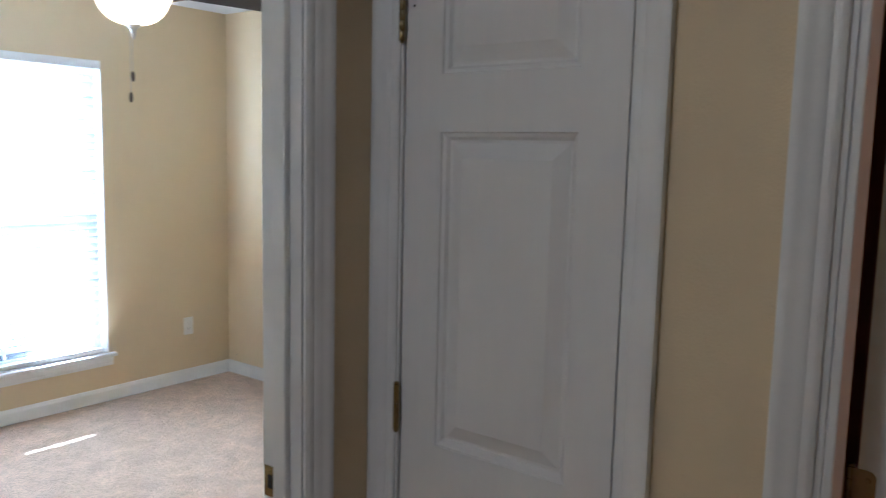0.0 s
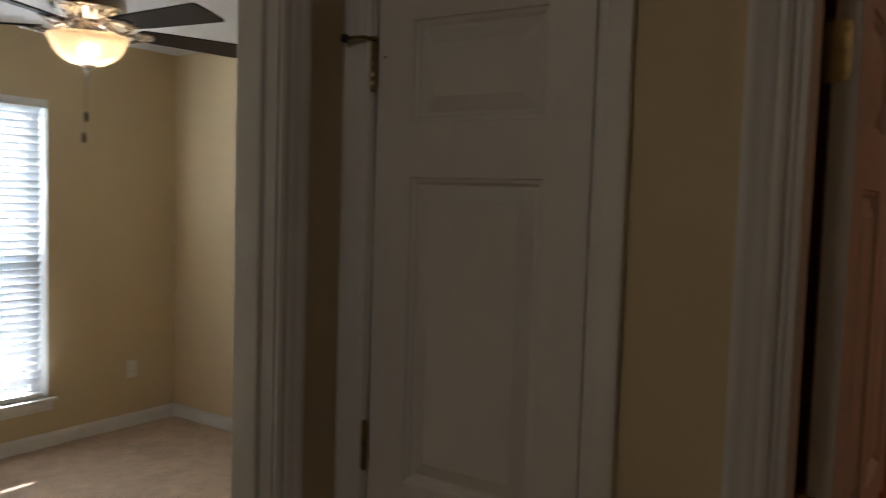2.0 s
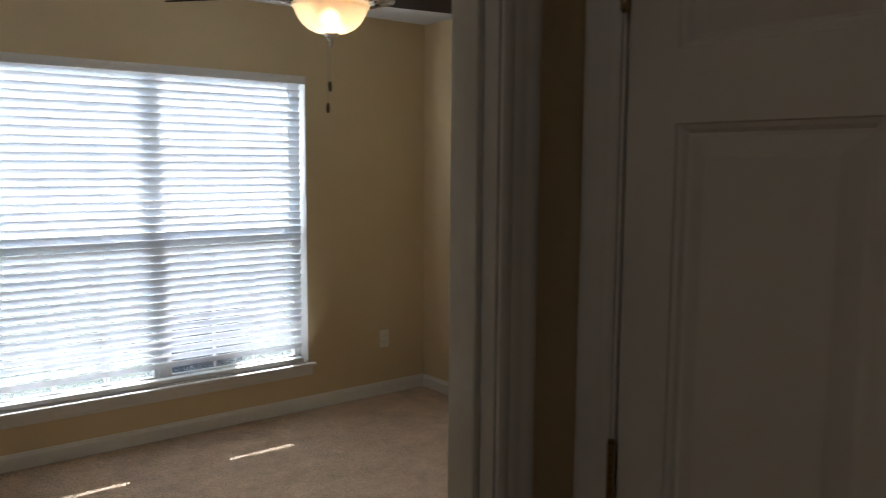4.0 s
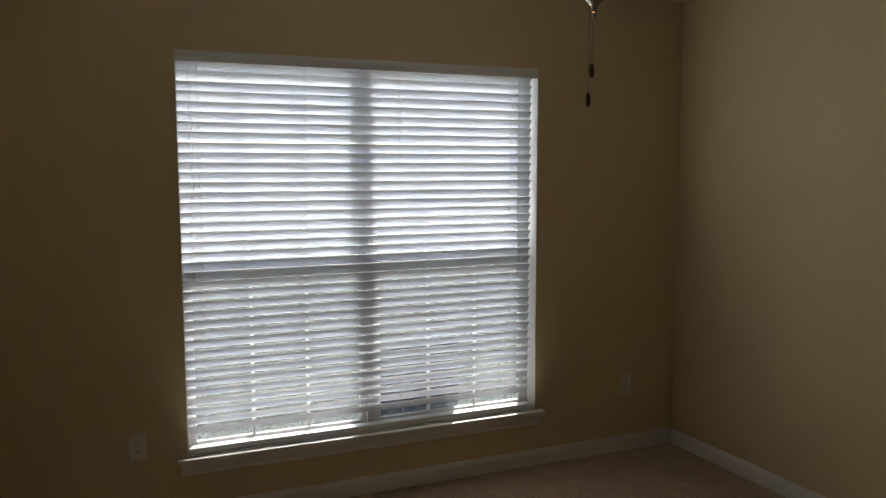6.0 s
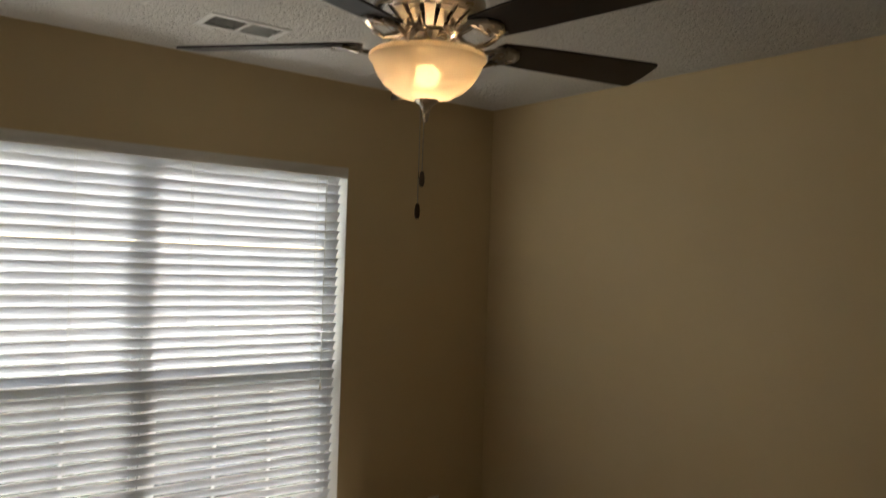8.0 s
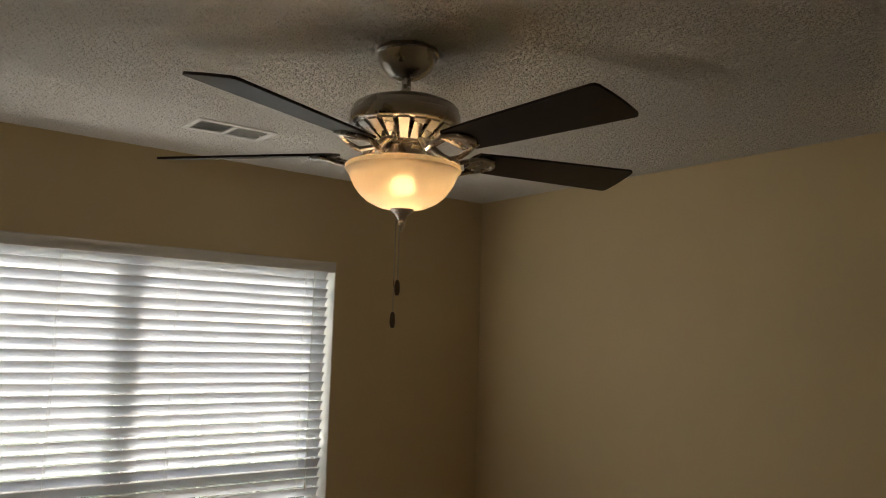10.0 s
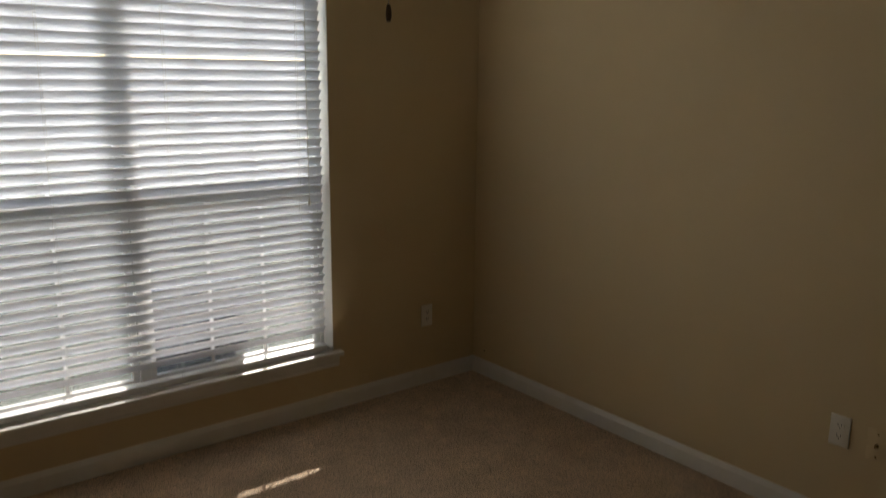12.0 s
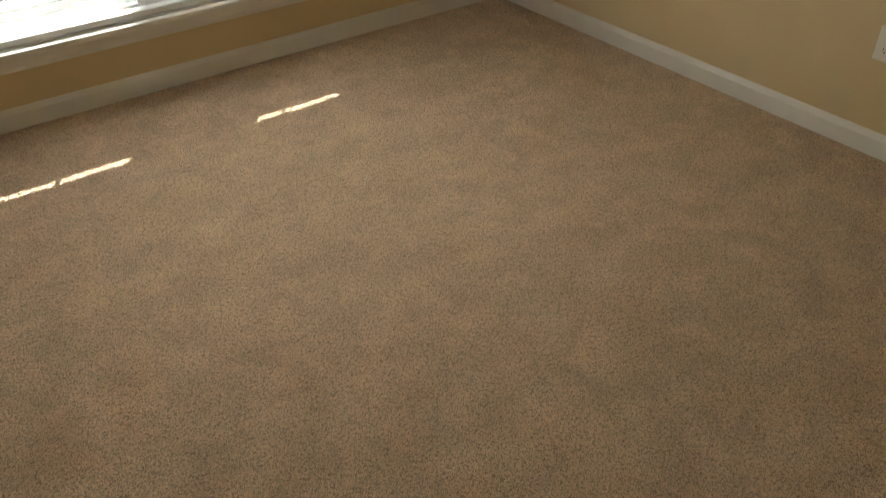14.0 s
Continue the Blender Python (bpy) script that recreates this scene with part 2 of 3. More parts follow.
# ---- mesh helpers ----
def part(name, bm, mat, parent=None, label="", smooth=None):
    """Links a bmesh as one mesh object under its thing."""
    me = bpy.data.meshes.new(name)
    bmesh.ops.recalc_face_normals(bm, faces=bm.faces[:])
    bm.to_mesh(me)
    bm.free()
    me.materials.append(mat)
    if smooth:
        me.polygons.foreach_set("use_smooth", [True] * len(me.polygons))
        me.set_sharp_from_angle(angle=radians(smooth))
    ob = new(name, me)
    if parent:
        ob.parent = parent
    if label:
        ob["label"] = label
    return ob


def thing(name, label, category, group="", kind="", at=(0, 0, 0)):
    ob = new(name)
    ob.location = at
    ob.empty_display_size = 0.05
    return tagged(ob, label, category, group, kind)


def box(bm, x0, x1, y0, y1, z0, z1, bevel=0.0, seg=2):
    m = Matrix.Translation(((x0 + x1) / 2, (y0 + y1) / 2, (z0 + z1) / 2)) @ Matrix.Diagonal((x1 - x0, y1 - y0, z1 - z0, 1))
    made = bmesh.ops.create_cube(bm, size=1, matrix=m)
    if bevel:
        edges = list({e for v in made["verts"] for e in v.link_edges})
        bmesh.ops.bevel(bm, geom=edges, offset=bevel, segments=seg, affect="EDGES", profile=0.5)
    return bm


def slab(x0, x1, y0, y1, z0, z1, bevel=0.0, seg=2):
    return box(bmesh.new(), x0, x1, y0, y1, z0, z1, bevel, seg)


def lathe(profile, steps=40, bm=None, at=(0, 0, 0)):
    """Turns (radius, z) pairs round the z axis."""
    bm = bm or bmesh.new()
    rings = []
    for r, z in profile:
        rings.append([bm.verts.new((at[0] + r * math.cos(2 * math.pi * i / steps), at[1] + r * math.sin(2 * math.pi * i / steps), at[2] + z))
                      for i in range(steps)] if r > 1e-5 else [bm.verts.new((at[0], at[1], at[2] + z))])
    for p, q in zip(rings, rings[1:]):
        for i in range(steps):
            j = (i + 1) % steps
            if len(p) > 1 and len(q) > 1:
                bm.faces.new((p[i], p[j], q[j], q[i]))
            elif len(p) > 1:
                bm.faces.new((p[i], p[j], q[0]))
            elif len(q) > 1:
                bm.faces.new((p[0], q[j], q[i]))
    return bm


def tube(points, radius, sides=8, bm=None):
    bm = bm or bmesh.new()
    pts = [Vector(p) for p in points]
    rings = []
    for i, p in enumerate(pts):
        d = (pts[min(i + 1, len(pts) - 1)] - pts[max(i - 1, 0)]).normalized()
        u = d.orthogonal().normalized() if i == 0 else (rings[-1][1] - d * rings[-1][1].dot(d)).normalized()
        w = d.cross(u)
        rings.append(([bm.verts.new(p + radius * (u * math.cos(k * 2 * math.pi / sides) + w * math.sin(k * 2 * math.pi / sides))) for k in range(sides)], u))
    for (p, _), (q, _) in zip(rings, rings[1:]):
        for k in range(sides):
            bm.faces.new((p[k], p[(k + 1) % sides], q[(k + 1) % sides], q[k]))
    bm.faces.new(rings[0][0])
    bm.faces.new(rings[-1][0])
    return bm


def prism(outline, frame_of, length, bm=None):
    """Extrudes a closed 2D outline; frame_of gives the point for (u, v, along)."""
    bm = bm or bmesh.new()
    a = [bm.verts.new(frame_of(u, v, 0.0)) for u, v in outline]
    b = [bm.verts.new(frame_of(u, v, length)) for u, v in outline]
    n = len(outline)
    for i in range(n):
        bm.faces.new((a[i], a[(i + 1) % n], b[(i + 1) % n], b[i]))
    bm.faces.new(a)
    bm.faces.new(b)
    return bm


def wall_with_openings(name, axis, face, back, u0, u1, z1, openings, mat, label):
    """A wall along x or y between two faces, with rectangular holes (u0, u1, z0, z1)."""
    bm = bmesh.new()

    def put(ua, ub, za, zb):
        if ub - ua > 1e-4 and zb - za > 1e-4:
            lo, hi = min(face, back), max(face, back)
            box(bm, ua, ub, lo, hi, za, zb) if axis == "x" else box(bm, lo, hi, ua, ub, za, zb)
    u = u0
    for a, b, za, zb in sorted(openings):
        put(u, a, 0, z1)
        put(a, b, 0, za)
        put(a, b, zb, z1)
        u = b
    put(u, u1, 0, z1)
    ob = part(name, bm, mat)
    return tagged(ob, label, "wall", kind="structure")


# ---- plan ----
HEIGHT = 2.44
WEST, SOUTH, HALL = -3.34, -3.405, -3.505       # bedroom's west and south faces, hall face of the doorway wall
WX0, WX1, WZ0, WZ1 = -2.622, -0.889, 0.300, 2.044   # window opening
JAMB_R, JAMB_L = -2.490, -3.205                 # clear opening of the bedroom doorway
EAST_HALL, EAST_BACK = -2.310, -2.190           # hall's east wall, both faces
D1_N, D1_S = -3.567, -3.998                     # closet doorway
D2_N, D2_S = -4.283, -5.020                     # bathroom doorway
DOOR_H = 2.045

# ---- structure ----


def noise_field(nx, ny, step, wave, seed):
    """Smooth random heights from 0 to 1 on a grid, with features about wave metres across."""
    r = np.random.RandomState(seed)
    cx, cy = int(nx * step / wave) + 3, int(ny * step / wave) + 3
    v = r.rand(cx, cy)
    fx, fy = np.arange(nx) * step / wave, np.arange(ny) * step / wave
    ix, iy = fx.astype(int), fy.astype(int)
    tx, ty = fx - ix, fy - iy
    tx, ty = (tx * tx * (3 - 2 * tx))[:, None], (ty * ty * (3 - 2 * ty))[None, :]
    a, b = v[ix][:, iy], v[ix + 1][:, iy]
    c, d = v[ix][:, iy + 1], v[ix + 1][:, iy + 1]
    return (a * (1 - tx) + b * tx) * (1 - ty) + (c * (1 - tx) + d * tx) * ty


def relief_sheet(name, x0, x1, y0, y1, step, heights, mat, skirt, smooth):
    """A fine grid with real relief, closed at its border by a skirt; heights(nx, ny) gives z."""
    nx, ny = int((x1 - x0) / step) + 1, int((y1 - y0) / step) + 1
    z = heights(nx, ny)
    r = np.random.RandomState(9)
    px = np.linspace(x0, x1, nx)[:, None] + np.zeros((1, ny))
    py = np.linspace(y0, y1, ny)[None, :] + np.zeros((nx, 1))
    px[1:-1, 1:-1] += r.uniform(-0.3, 0.3, (nx - 2, ny - 2)) * step
    py[1:-1, 1:-1] += r.uniform(-0.3, 0.3, (nx - 2, ny - 2)) * step
    z[0], z[-1], z[:, 0], z[:, -1] = skirt, skirt, skirt, skirt
    verts = np.stack([px, py, z], 2).reshape(-1, 3)
    i = (np.arange(nx - 1)[:, None] * ny + np.arange(ny - 1)[None, :]).ravel()
    quads = np.stack([i, i + ny, i + ny + 1, i + 1], 1).astype(np.int32)
    me = bpy.data.meshes.new(name)
    me.vertices.add(len(verts))
    me.vertices.foreach_set("co", verts.astype(np.float32).ravel())
    me.loops.add(quads.size)
    me.loops.foreach_set("vertex_index", quads.ravel())
    me.polygons.add(len(quads))
    me.polygons.foreach_set("loop_start", np.arange(0, quads.size, 4, dtype=np.int32))
    me.update(calc_edges=True)
    me.polygons.foreach_set("use_smooth", np.full(len(quads), smooth, dtype=bool))
    me.materials.append(mat)
    return new(name, me)


def pile(nx, ny):
    """Carpet pile: tufts in small curls over soft brushed swells."""
    s = 0.0042
    tuft = 0.55 * noise_field(nx, ny, s, 0.0085, 1) + 0.45 * np.random.RandomState(2).rand(nx, ny)
    curl = noise_field(nx, ny, s, 0.026, 3)
    swell = noise_field(nx, ny, s, 0.16, 4)
    return -0.0110 + 0.0078 * tuft + 0.0014 * curl + 0.002 * swell


def crumbs(nx, ny):
    """Sprayed ceiling: flat-topped crumbs hanging down, pits between them."""
    s = 0.0042
    n = 0.55 * noise_field(nx, ny, s, 0.0070, 5) + 0.45 * noise_field(nx, ny, s, 0.0060, 6)
    return HEIGHT + 0.005 - 0.0064 * np.clip((n - 0.32) / 0.12, 0, 1) - 0.0008 * noise_field(nx, ny, s, 0.006, 7)


floor = relief_sheet("floor", WEST, 0.0, SOUTH, 0.0, 0.0042, pile, CARPET, -0.012, False)
tagged(floor, "beige cut-pile carpet with brushed patches", "carpet", kind="structure")
tagged(part("floor_hall", slab(-4.35, 0.0, -7.2, SOUTH, -0.12, 0.0), CARPET), "beige cut-pile hall carpet", "carpet", kind="structure")
tagged(part("floor_base", slab(-3.46, 0.12, SOUTH, 0.14, -0.14, -0.02), CONCRETE), "concrete slab under the carpet", "floor", kind="structure")
ceiling = relief_sheet("ceiling", WEST, 0.0, SOUTH, 0.0, 0.0042, crumbs, CEIL, HEIGHT + 0.004, True)
tagged(ceiling, "white ceiling with sprayed crumbly texture", "ceiling", kind="structure")
tagged(part("ceiling_hall", slab(-4.35, 0.12, -7.2, SOUTH, HEIGHT, HEIGHT + 0.12), CEIL), "white textured hall ceiling", "ceiling", kind="structure")
tagged(part("ceiling_deck", slab(-3.46, 0.12, SOUTH, 0.14, HEIGHT + 0.008, HEIGHT + 0.12), CEIL), "ceiling board above the sprayed texture", "ceiling", kind="structure")
wall_with_openings("wall_north", "x", 0.0, 0.14, -3.46, 0.12, HEIGHT, [(WX0, WX1, WZ0, WZ1)], WALL, "tan painted window wall of the bedroom")
wall_with_openings("wall_east", "y", 0.0, 0.12, -3.6, 0.0, HEIGHT, [], WALL, "tan painted plain bedroom wall")
wall_with_openings("wall_west", "y", WEST, WEST - 0.12, SOUTH - 0.1, 0.0, HEIGHT, [], WALL, "tan painted bedroom wall")
wall_with_openings("wall_south", "x", SOUTH, HALL, -4.35, 0.0, HEIGHT, [(JAMB_L - 0.019, JAMB_R + 0.019, 0, DOOR_H + 0.019)], WALL, "tan painted wall with the bedroom doorway")
wall_with_openings("wall_hall_east", "y", EAST_HALL, EAST_BACK, -7.2, HALL, HEIGHT,
                   [(D1_S - 0.019, D1_N + 0.019, 0, DOOR_H + 0.019), (D2_S - 0.019, D2_N + 0.019, 0, DOOR_H + 0.019)], WALL, "tan painted hall wall with two doorways")
wall_with_openings("wall_hall_west", "y", -4.23, -4.35, -7.2, HALL, HEIGHT, [], WALL, "tan painted hall wall")
wall_with_openings("wall_hall_south", "x", -7.08, -7.2, -4.23, EAST_HALL, HEIGHT, [], WALL, "tan painted end wall of the hall")
wall_with_openings("wall_closet_north", "x", -3.53, -3.51, EAST_BACK, -1.5, HEIGHT, [], WALL, "tan painted closet wall")
wall_with_openings("wall_closet_back", "y", -1.52, -1.5, -4.14, -3.53, HEIGHT, [], WALL, "tan painted closet back wall")
wall_with_openings("wall_bath_north", "x", -4.268, -4.14, EAST_BACK, 0.42, HEIGHT, [], TERRA, "terracotta painted bathroom wall")
wall_with_openings("wall_bath_east", "y", 0.30, 0.42, -6.2, -4.24, HEIGHT, [], TERRA, "terracotta painted bathroom wall behind the tub")
wall_with_openings("wall_bath_south", "x", -6.2, -6.3, EAST_BACK, 0.42, HEIGHT, [], TERRA, "terracotta painted bathroom wall")
wall_with_openings("wall_bath_west", "y", EAST_BACK + 0.012, EAST_BACK, -6.2, D2_S - 0.09, HEIGHT, [], TERRA, "terracotta painted bathroom wall beside the doorway")
tagged(part("floor_bath", slab(-2.19, 0.42, -6.3, -4.14, -0.10, 0.004), TILE), "tan tiled bathroom floor", "floor", kind="structure")
tagged(part("ceiling_bath", slab(0.12, 0.42, -6.3, -4.14, HEIGHT, HEIGHT + 0.12), CEIL), "white bathroom ceiling", "ceiling", kind="structure")

# ---- baseboards ----
BASE_OUT = [(0, 0), (0.014, 0), (0.014, 0.060), (0.0125, 0.066), (0.009, 0.070), (0.0075, 0.076), (0.005, 0.081), (0.0015, 0.084), (0, 0.084)]


def baseboard(frame_of, length, label="white painted baseboard with a moulded top"):
    tagged(part("baseboard", prism(BASE_OUT, frame_of, length), TRIM, smooth=40), label, "baseboard", kind="structure")


baseboard(lambda u, v, s: (WEST + s, -u, v), -WEST - 0.0)
baseboard(lambda u, v, s: (-u, SOUTH + s, v), -SOUTH)
baseboard(lambda u, v, s: (WEST + u, SOUTH + s, v), -SOUTH)
baseboard(lambda u, v, s: (JAMB_R + 0.066 + s, SOUTH + u, v), -JAMB_R - 0.066)
baseboard(lambda u, v, s: (EAST_HALL - u, -4.216 + s, v), 0.158)
baseboard(lambda u, v, s: (JAMB_R + 0.066 + s, HALL - u, v), EAST_HALL - JAMB_R - 0.068)
baseboard(lambda u, v, s: (EAST_HALL - u, -7.08 + s, v), 7.08 + D2_S - 0.07)

# ---- door casings and jambs ----
CASE_OUT = [(0, 0), (0.057, 0), (0.057, 0.016), (0.052, 0.0175), (0.043, 0.0165), (0.038, 0.0135), (0.030, 0.0125), (0.022, 0.0115), (0.017, 0.0085), (0.010, 0.0095), (0.006, 0.0085), (0.001, 0.006), (0, 0.005)]


def casing(parent, at_inner, z1, lay):
    """One mitred-looking set: two legs and a head. lay(across, out, z) gives the point; at_inner are both inner edges."""
    a, b = at_inner
    for edge, sign in ((a, -1), (b, 1)):
        part("casing", prism(CASE_OUT, lambda u, v, s: lay(edge + sign * u, v, s), z1 + 0.004), TRIM, parent, smooth=35)
    part("casing", prism(CASE_OUT, lambda u, v, s: lay(min(a, b) - 0.057 + s, v, z1 + 0.005 + u), abs(b - a) + 0.114), TRIM, parent, smooth=35)


def jamb_set(parent, axis, lo, hi, u0, u1, z1, stop_at):
    """Jamb boards lining an opening, with the stop they carry."""
    for u, s in ((u0, -1), (u1, 1)):
        e0, e1 = sorted((u, u + s * 0.019))
        t0, t1 = sorted((u, u - s * 0.013))
        part("jamb", slab(e0, e1, lo, hi, 0, z1, 0.0015) if axis == "x" else slab(lo, hi, e0, e1, 0, z1, 0.0015), TRIM, parent)
        part("stop", slab(t0, t1, *stop_at, 0, z1 - 0.011, 0.0025) if axis == "x" else slab(*stop_at, t0, t1, 0, z1 - 0.011, 0.0025), TRIM, parent)
    part("jamb", slab(u0, u1, lo, hi, z1, z1 + 0.019) if axis == "x" else slab(lo, hi, u0, u1, z1, z1 + 0.019), TRIM, parent)


frame_a = thing("door_frame_1", "white painted doorway trim with a brass strike plate", "door frame", kind="structure")
jamb_set(frame_a, "x", HALL, SOUTH, JAMB_L, JAMB_R, DOOR_H, (-3.478, -3.446))
casing(frame_a, (JAMB_L - 0.005, JAMB_R + 0.005), DOOR_H, lambda u, v, z: (u, HALL - v, z))
casing(frame_a, (JAMB_L - 0.005, JAMB_R + 0.005), DOOR_H, lambda u, v, z: (u, SOUTH + v, z))
strike = part("strike_plate", slab(JAMB_R - 0.0015, JAMB_R + 0.001, -3.437, -3.409, 0.935, 0.992, 0.0006), BRASS, frame_a, "brass strike plate with a dark latch hole")
part("latch_hole", slab(JAMB_R - 0.0024, JAMB_R - 0.0012, -3.431, -3.419, 0.951, 0.976, 0.0004), SLOT, strike)
for z in (0.942, 0.985):
    part("screw", lathe([(0, 0.0012), (0.0025, 0.0008), (0.003, 0)], 10), BRASS, strike).matrix_world = pose(JAMB_R - 0.0015, -3.425, z, 0, -90, 0)

frame_b = thing("door_frame_2", "white painted closet doorway trim", "door frame", kind="structure")
jamb_set(frame_b, "y", EAST_HALL, EAST_BACK, D1_S, D1_N, DOOR_H, (EAST_HALL + 0.040, EAST_HALL + 0.072))
casing(frame_b, (D1_S - 0.001, D1_N + 0.004), DOOR_H, lambda u, v, z: (EAST_HALL - v, u, z))
frame_c = thing("door_frame_3", "white painted bathroom doorway trim", "door frame", kind="structure")
jamb_set(frame_c, "y", EAST_HALL, EAST_BACK, D2_S, D2_N, DOOR_H, (EAST_HALL + 0.002, EAST_HALL + 0.074))
casing(frame_c, (D2_S - 0.005, D2_N + 0.009), DOOR_H, lambda u, v, z: (EAST_HALL - v, u, z))


# ---- doors ----
def panel_face(bm, w, h, columns, rows, y, out):
    """One face of a moulded door: stiles and rails flat, panels with an ogee, a groove and a raised field."""
    xs = sorted({0, w, *[c for col in columns for c in col]})
    zs = sorted({0, h, *[r for row in rows for r in row]})
    grid = {(i, k): bm.verts.new((x, y, z)) for i, x in enumerate(xs) for k, z in enumerate(zs)}
    for i in range(len(xs) - 1):
        for k in range(len(zs) - 1):
            a, b, c, d = grid[i, k], grid[i + 1, k], grid[i + 1, k + 1], grid[i, k + 1]
            hit = (xs[i], xs[i + 1]) in columns and (zs[k], zs[k + 1]) in rows
            if not hit:
                bm.faces.new((a, b, c, d))
                continue
            ring = [a, b, c, d]
            for inset, depth in ((0.002, 0.0040), (0.008, 0.0065), (0.013, 0.0125), (0.018, 0.0130), (0.041, 0.0035), (0.044, 0.0020)):
                x0, x1, z0, z1 = xs[i] + inset, xs[i + 1] - inset, zs[k] + inset, zs[k + 1] - inset
                nxt = [bm.verts.new(p) for p in ((x0, y - out * depth, z0), (x1, y - out * depth, z0), (x1, y - out * depth, z1), (x0, y - out * depth, z1))]
                for s in range(4):
                    bm.faces.new((ring[s], ring[(s + 1) % 4], nxt[(s + 1) % 4], nxt[s]))
                ring = nxt
            bm.faces.new(ring)


def door_slab(w, h, t, columns, rows):
    """Slab from (0,0,0) to (w,t,h), both faces moulded."""
    bm = bmesh.new()
    panel_face(bm, w, h, columns, rows, 0.0, -1)
    panel_face(bm, w, h, columns, rows, t, 1)
    for pts in (((0, 0, 0), (0, t, 0), (0, t, h), (0, 0, h)), ((w, 0, 0), (w, t, 0), (w, t, h), (w, 0, h)),
                ((0, 0, 0), (w, 0, 0), (w, t, 0), (0, t, 0)), ((0, 0, h), (w, 0, h), (w, t, h), (0, t, h))):
        bm.faces.new([bm.verts.new(p) for p in pts])
    bmesh.ops.remove_doubles(bm, verts=bm.verts[:], dist=0.0001)
    return bm


def hinge_barrel(height):
    """Five knuckles and a pin with ball ends, about z = 0 at the bottom."""
    bm = bmesh.new()
    k = height / 5
    for i in range(5):
        lathe([(0, i * k + 0.0003), (0.0055, i * k + 0.0003), (0.006, i * k + 0.0012), (0.006, (i + 1) * k - 0.0012), (0.0055, (i + 1) * k - 0.0003), (0, (i + 1) * k - 0.0003)], 14, bm)
    lathe([(0.003, height), (0.0055, height + 0.001), (0.005, height + 0.004), (0, height + 0.005)], 14, bm)
    lathe([(0, -0.004), (0.0045, -0.003), (0.0035, 0)], 14, bm)
    return bm


def leaf(width, height):
    """Rounded-corner hinge leaf in the xz plane."""
    pts, r = [(0, 0)], 0.012
    for cx, cz, a0 in ((width - r, r, -90), (width - r, height - r, 0)):
        pts += [(cx + r * math.cos(radians(a0 + i * 18)), cz + r * math.sin(radians(a0 + i * 18))) for i in range(6)]
    pts.append((0, height))
    return prism(pts, lambda u, v, s: (u, s, v), 0.002)


PANEL_ROWS = [(0.235, 0.895), (1.022, 1.577), (1.673, 1.852)]
closet_door = thing("door_1", "closed narrow white panelled closet door with brass hinges", "door", kind="structure")
w1 = D1_N - D1_S - 0.009
body = part("door_panel", door_slab(w1, 2.028, 0.035, [(0.080, w1 - 0.080)], PANEL_ROWS), DOOR, closet_door, smooth=25)
body.matrix_world = pose(EAST_HALL + 0.004, D1_N - 0.003, 0.012, 0, 0, -90)
for z in (0.300, 1.046, 1.744):
    hb = part("hinge", hinge_barrel(0.087), BRASS, closet_door, "aged brass butt hinge", smooth=40)
    hb.location = (EAST_HALL - 0.006, D1_N - 0.001, z)
    if z > 1.5:
        arm = tube([(0, 0, 0.003), (-0.012, 0.012, 0.006), (-0.022, 0.030, 0.005), (-0.026, 0.044, 0.002)], 0.0035, 8)
        lathe([(0, 0.001), (0.008, 0.001), (0.0085, 0.004), (0.006, 0.008), (0, 0.009)], 12, arm)
        st = part("door_stop", arm, BRASS, hb, "brass hinge-pin door stop with a dark rubber tip", smooth=40)
        st.location = (0, 0, 0.088)
        tip = part("door_stop_tip", lathe([(0, 0), (0.0075, 0), (0.008, 0.004), (0.007, 0.012), (0, 0.013)], 12), RUBBER, hb, "dark rubber tip", smooth=40)
        tip.matrix_local = pose(-0.025, 0.040, 0.090, -75, 0, 30)
part("screw_hole", lathe([(0, 0.0008), (0.002, 0.0006), (0.0025, 0)], 8), SLOT, closet_door, "small dark hole in the paint").matrix_world = pose(EAST_HALL + 0.0015, D1_N - 0.022, 1.803, 0, -90, 0)
knob1 = part("knob", lathe([(0, 0), (0.030, 0), (0.030, 0.004), (0.012, 0.009), (0.010, 0.028), (0.024, 0.038), (0.028, 0.050), (0.020, 0.062), (0, 0.066)], 24), BRASS, closet_door, "brass door knob", smooth=40)
knob1.matrix_world = pose(EAST_HALL + 0.002, D1_S + 0.06, 0.93, 0, -90, 0)

bath_door = thing("door_2", "open white six-panel bathroom door with brass knob", "door", kind="structure", at=(EAST_BACK + 0.008, -4.304, 0.012))
w2 = 0.690
cols2 = [(0.105, 0.305), (0.385, 0.585)]
panel2 = part("door_panel", door_slab(w2, 2.028, 0.035, cols2, PANEL_ROWS), DOOR, bath_door, smooth=25)
panel2.location = (0, -0.035, 0)
for z in (0.30, 1.030, 1.725):
    lf = part("hinge", leaf(0.030, 0.088), BRASS, bath_door, "brass hinge leaf with rounded corners")
    lf.matrix_local = pose(-0.0005, 0.006, z, 0, 0, -90)
    barrel = part("knuckle", hinge_barrel(0.088), BRASS, lf, smooth=40)
    barrel.location = (-0.004, 0.004, 0)
    for dz in (0.014, 0.044, 0.074):
        part("screw", lathe([(0, 0.0012), (0.003, 0.0008), (0.0035, 0)], 10), BRASS, lf).matrix_local = pose(0.020, -0.0001, dz, 90, 0, 0)
KNOB = [(0, 0), (0.031, 0), (0.031, 0.003), (0.026, 0.007), (0.013, 0.010), (0.011, 0.020), (0.012, 0.032), (0.022, 0.038), (0.027, 0.047), (0.026, 0.056), (0.017, 0.062), (0, 0.063)]
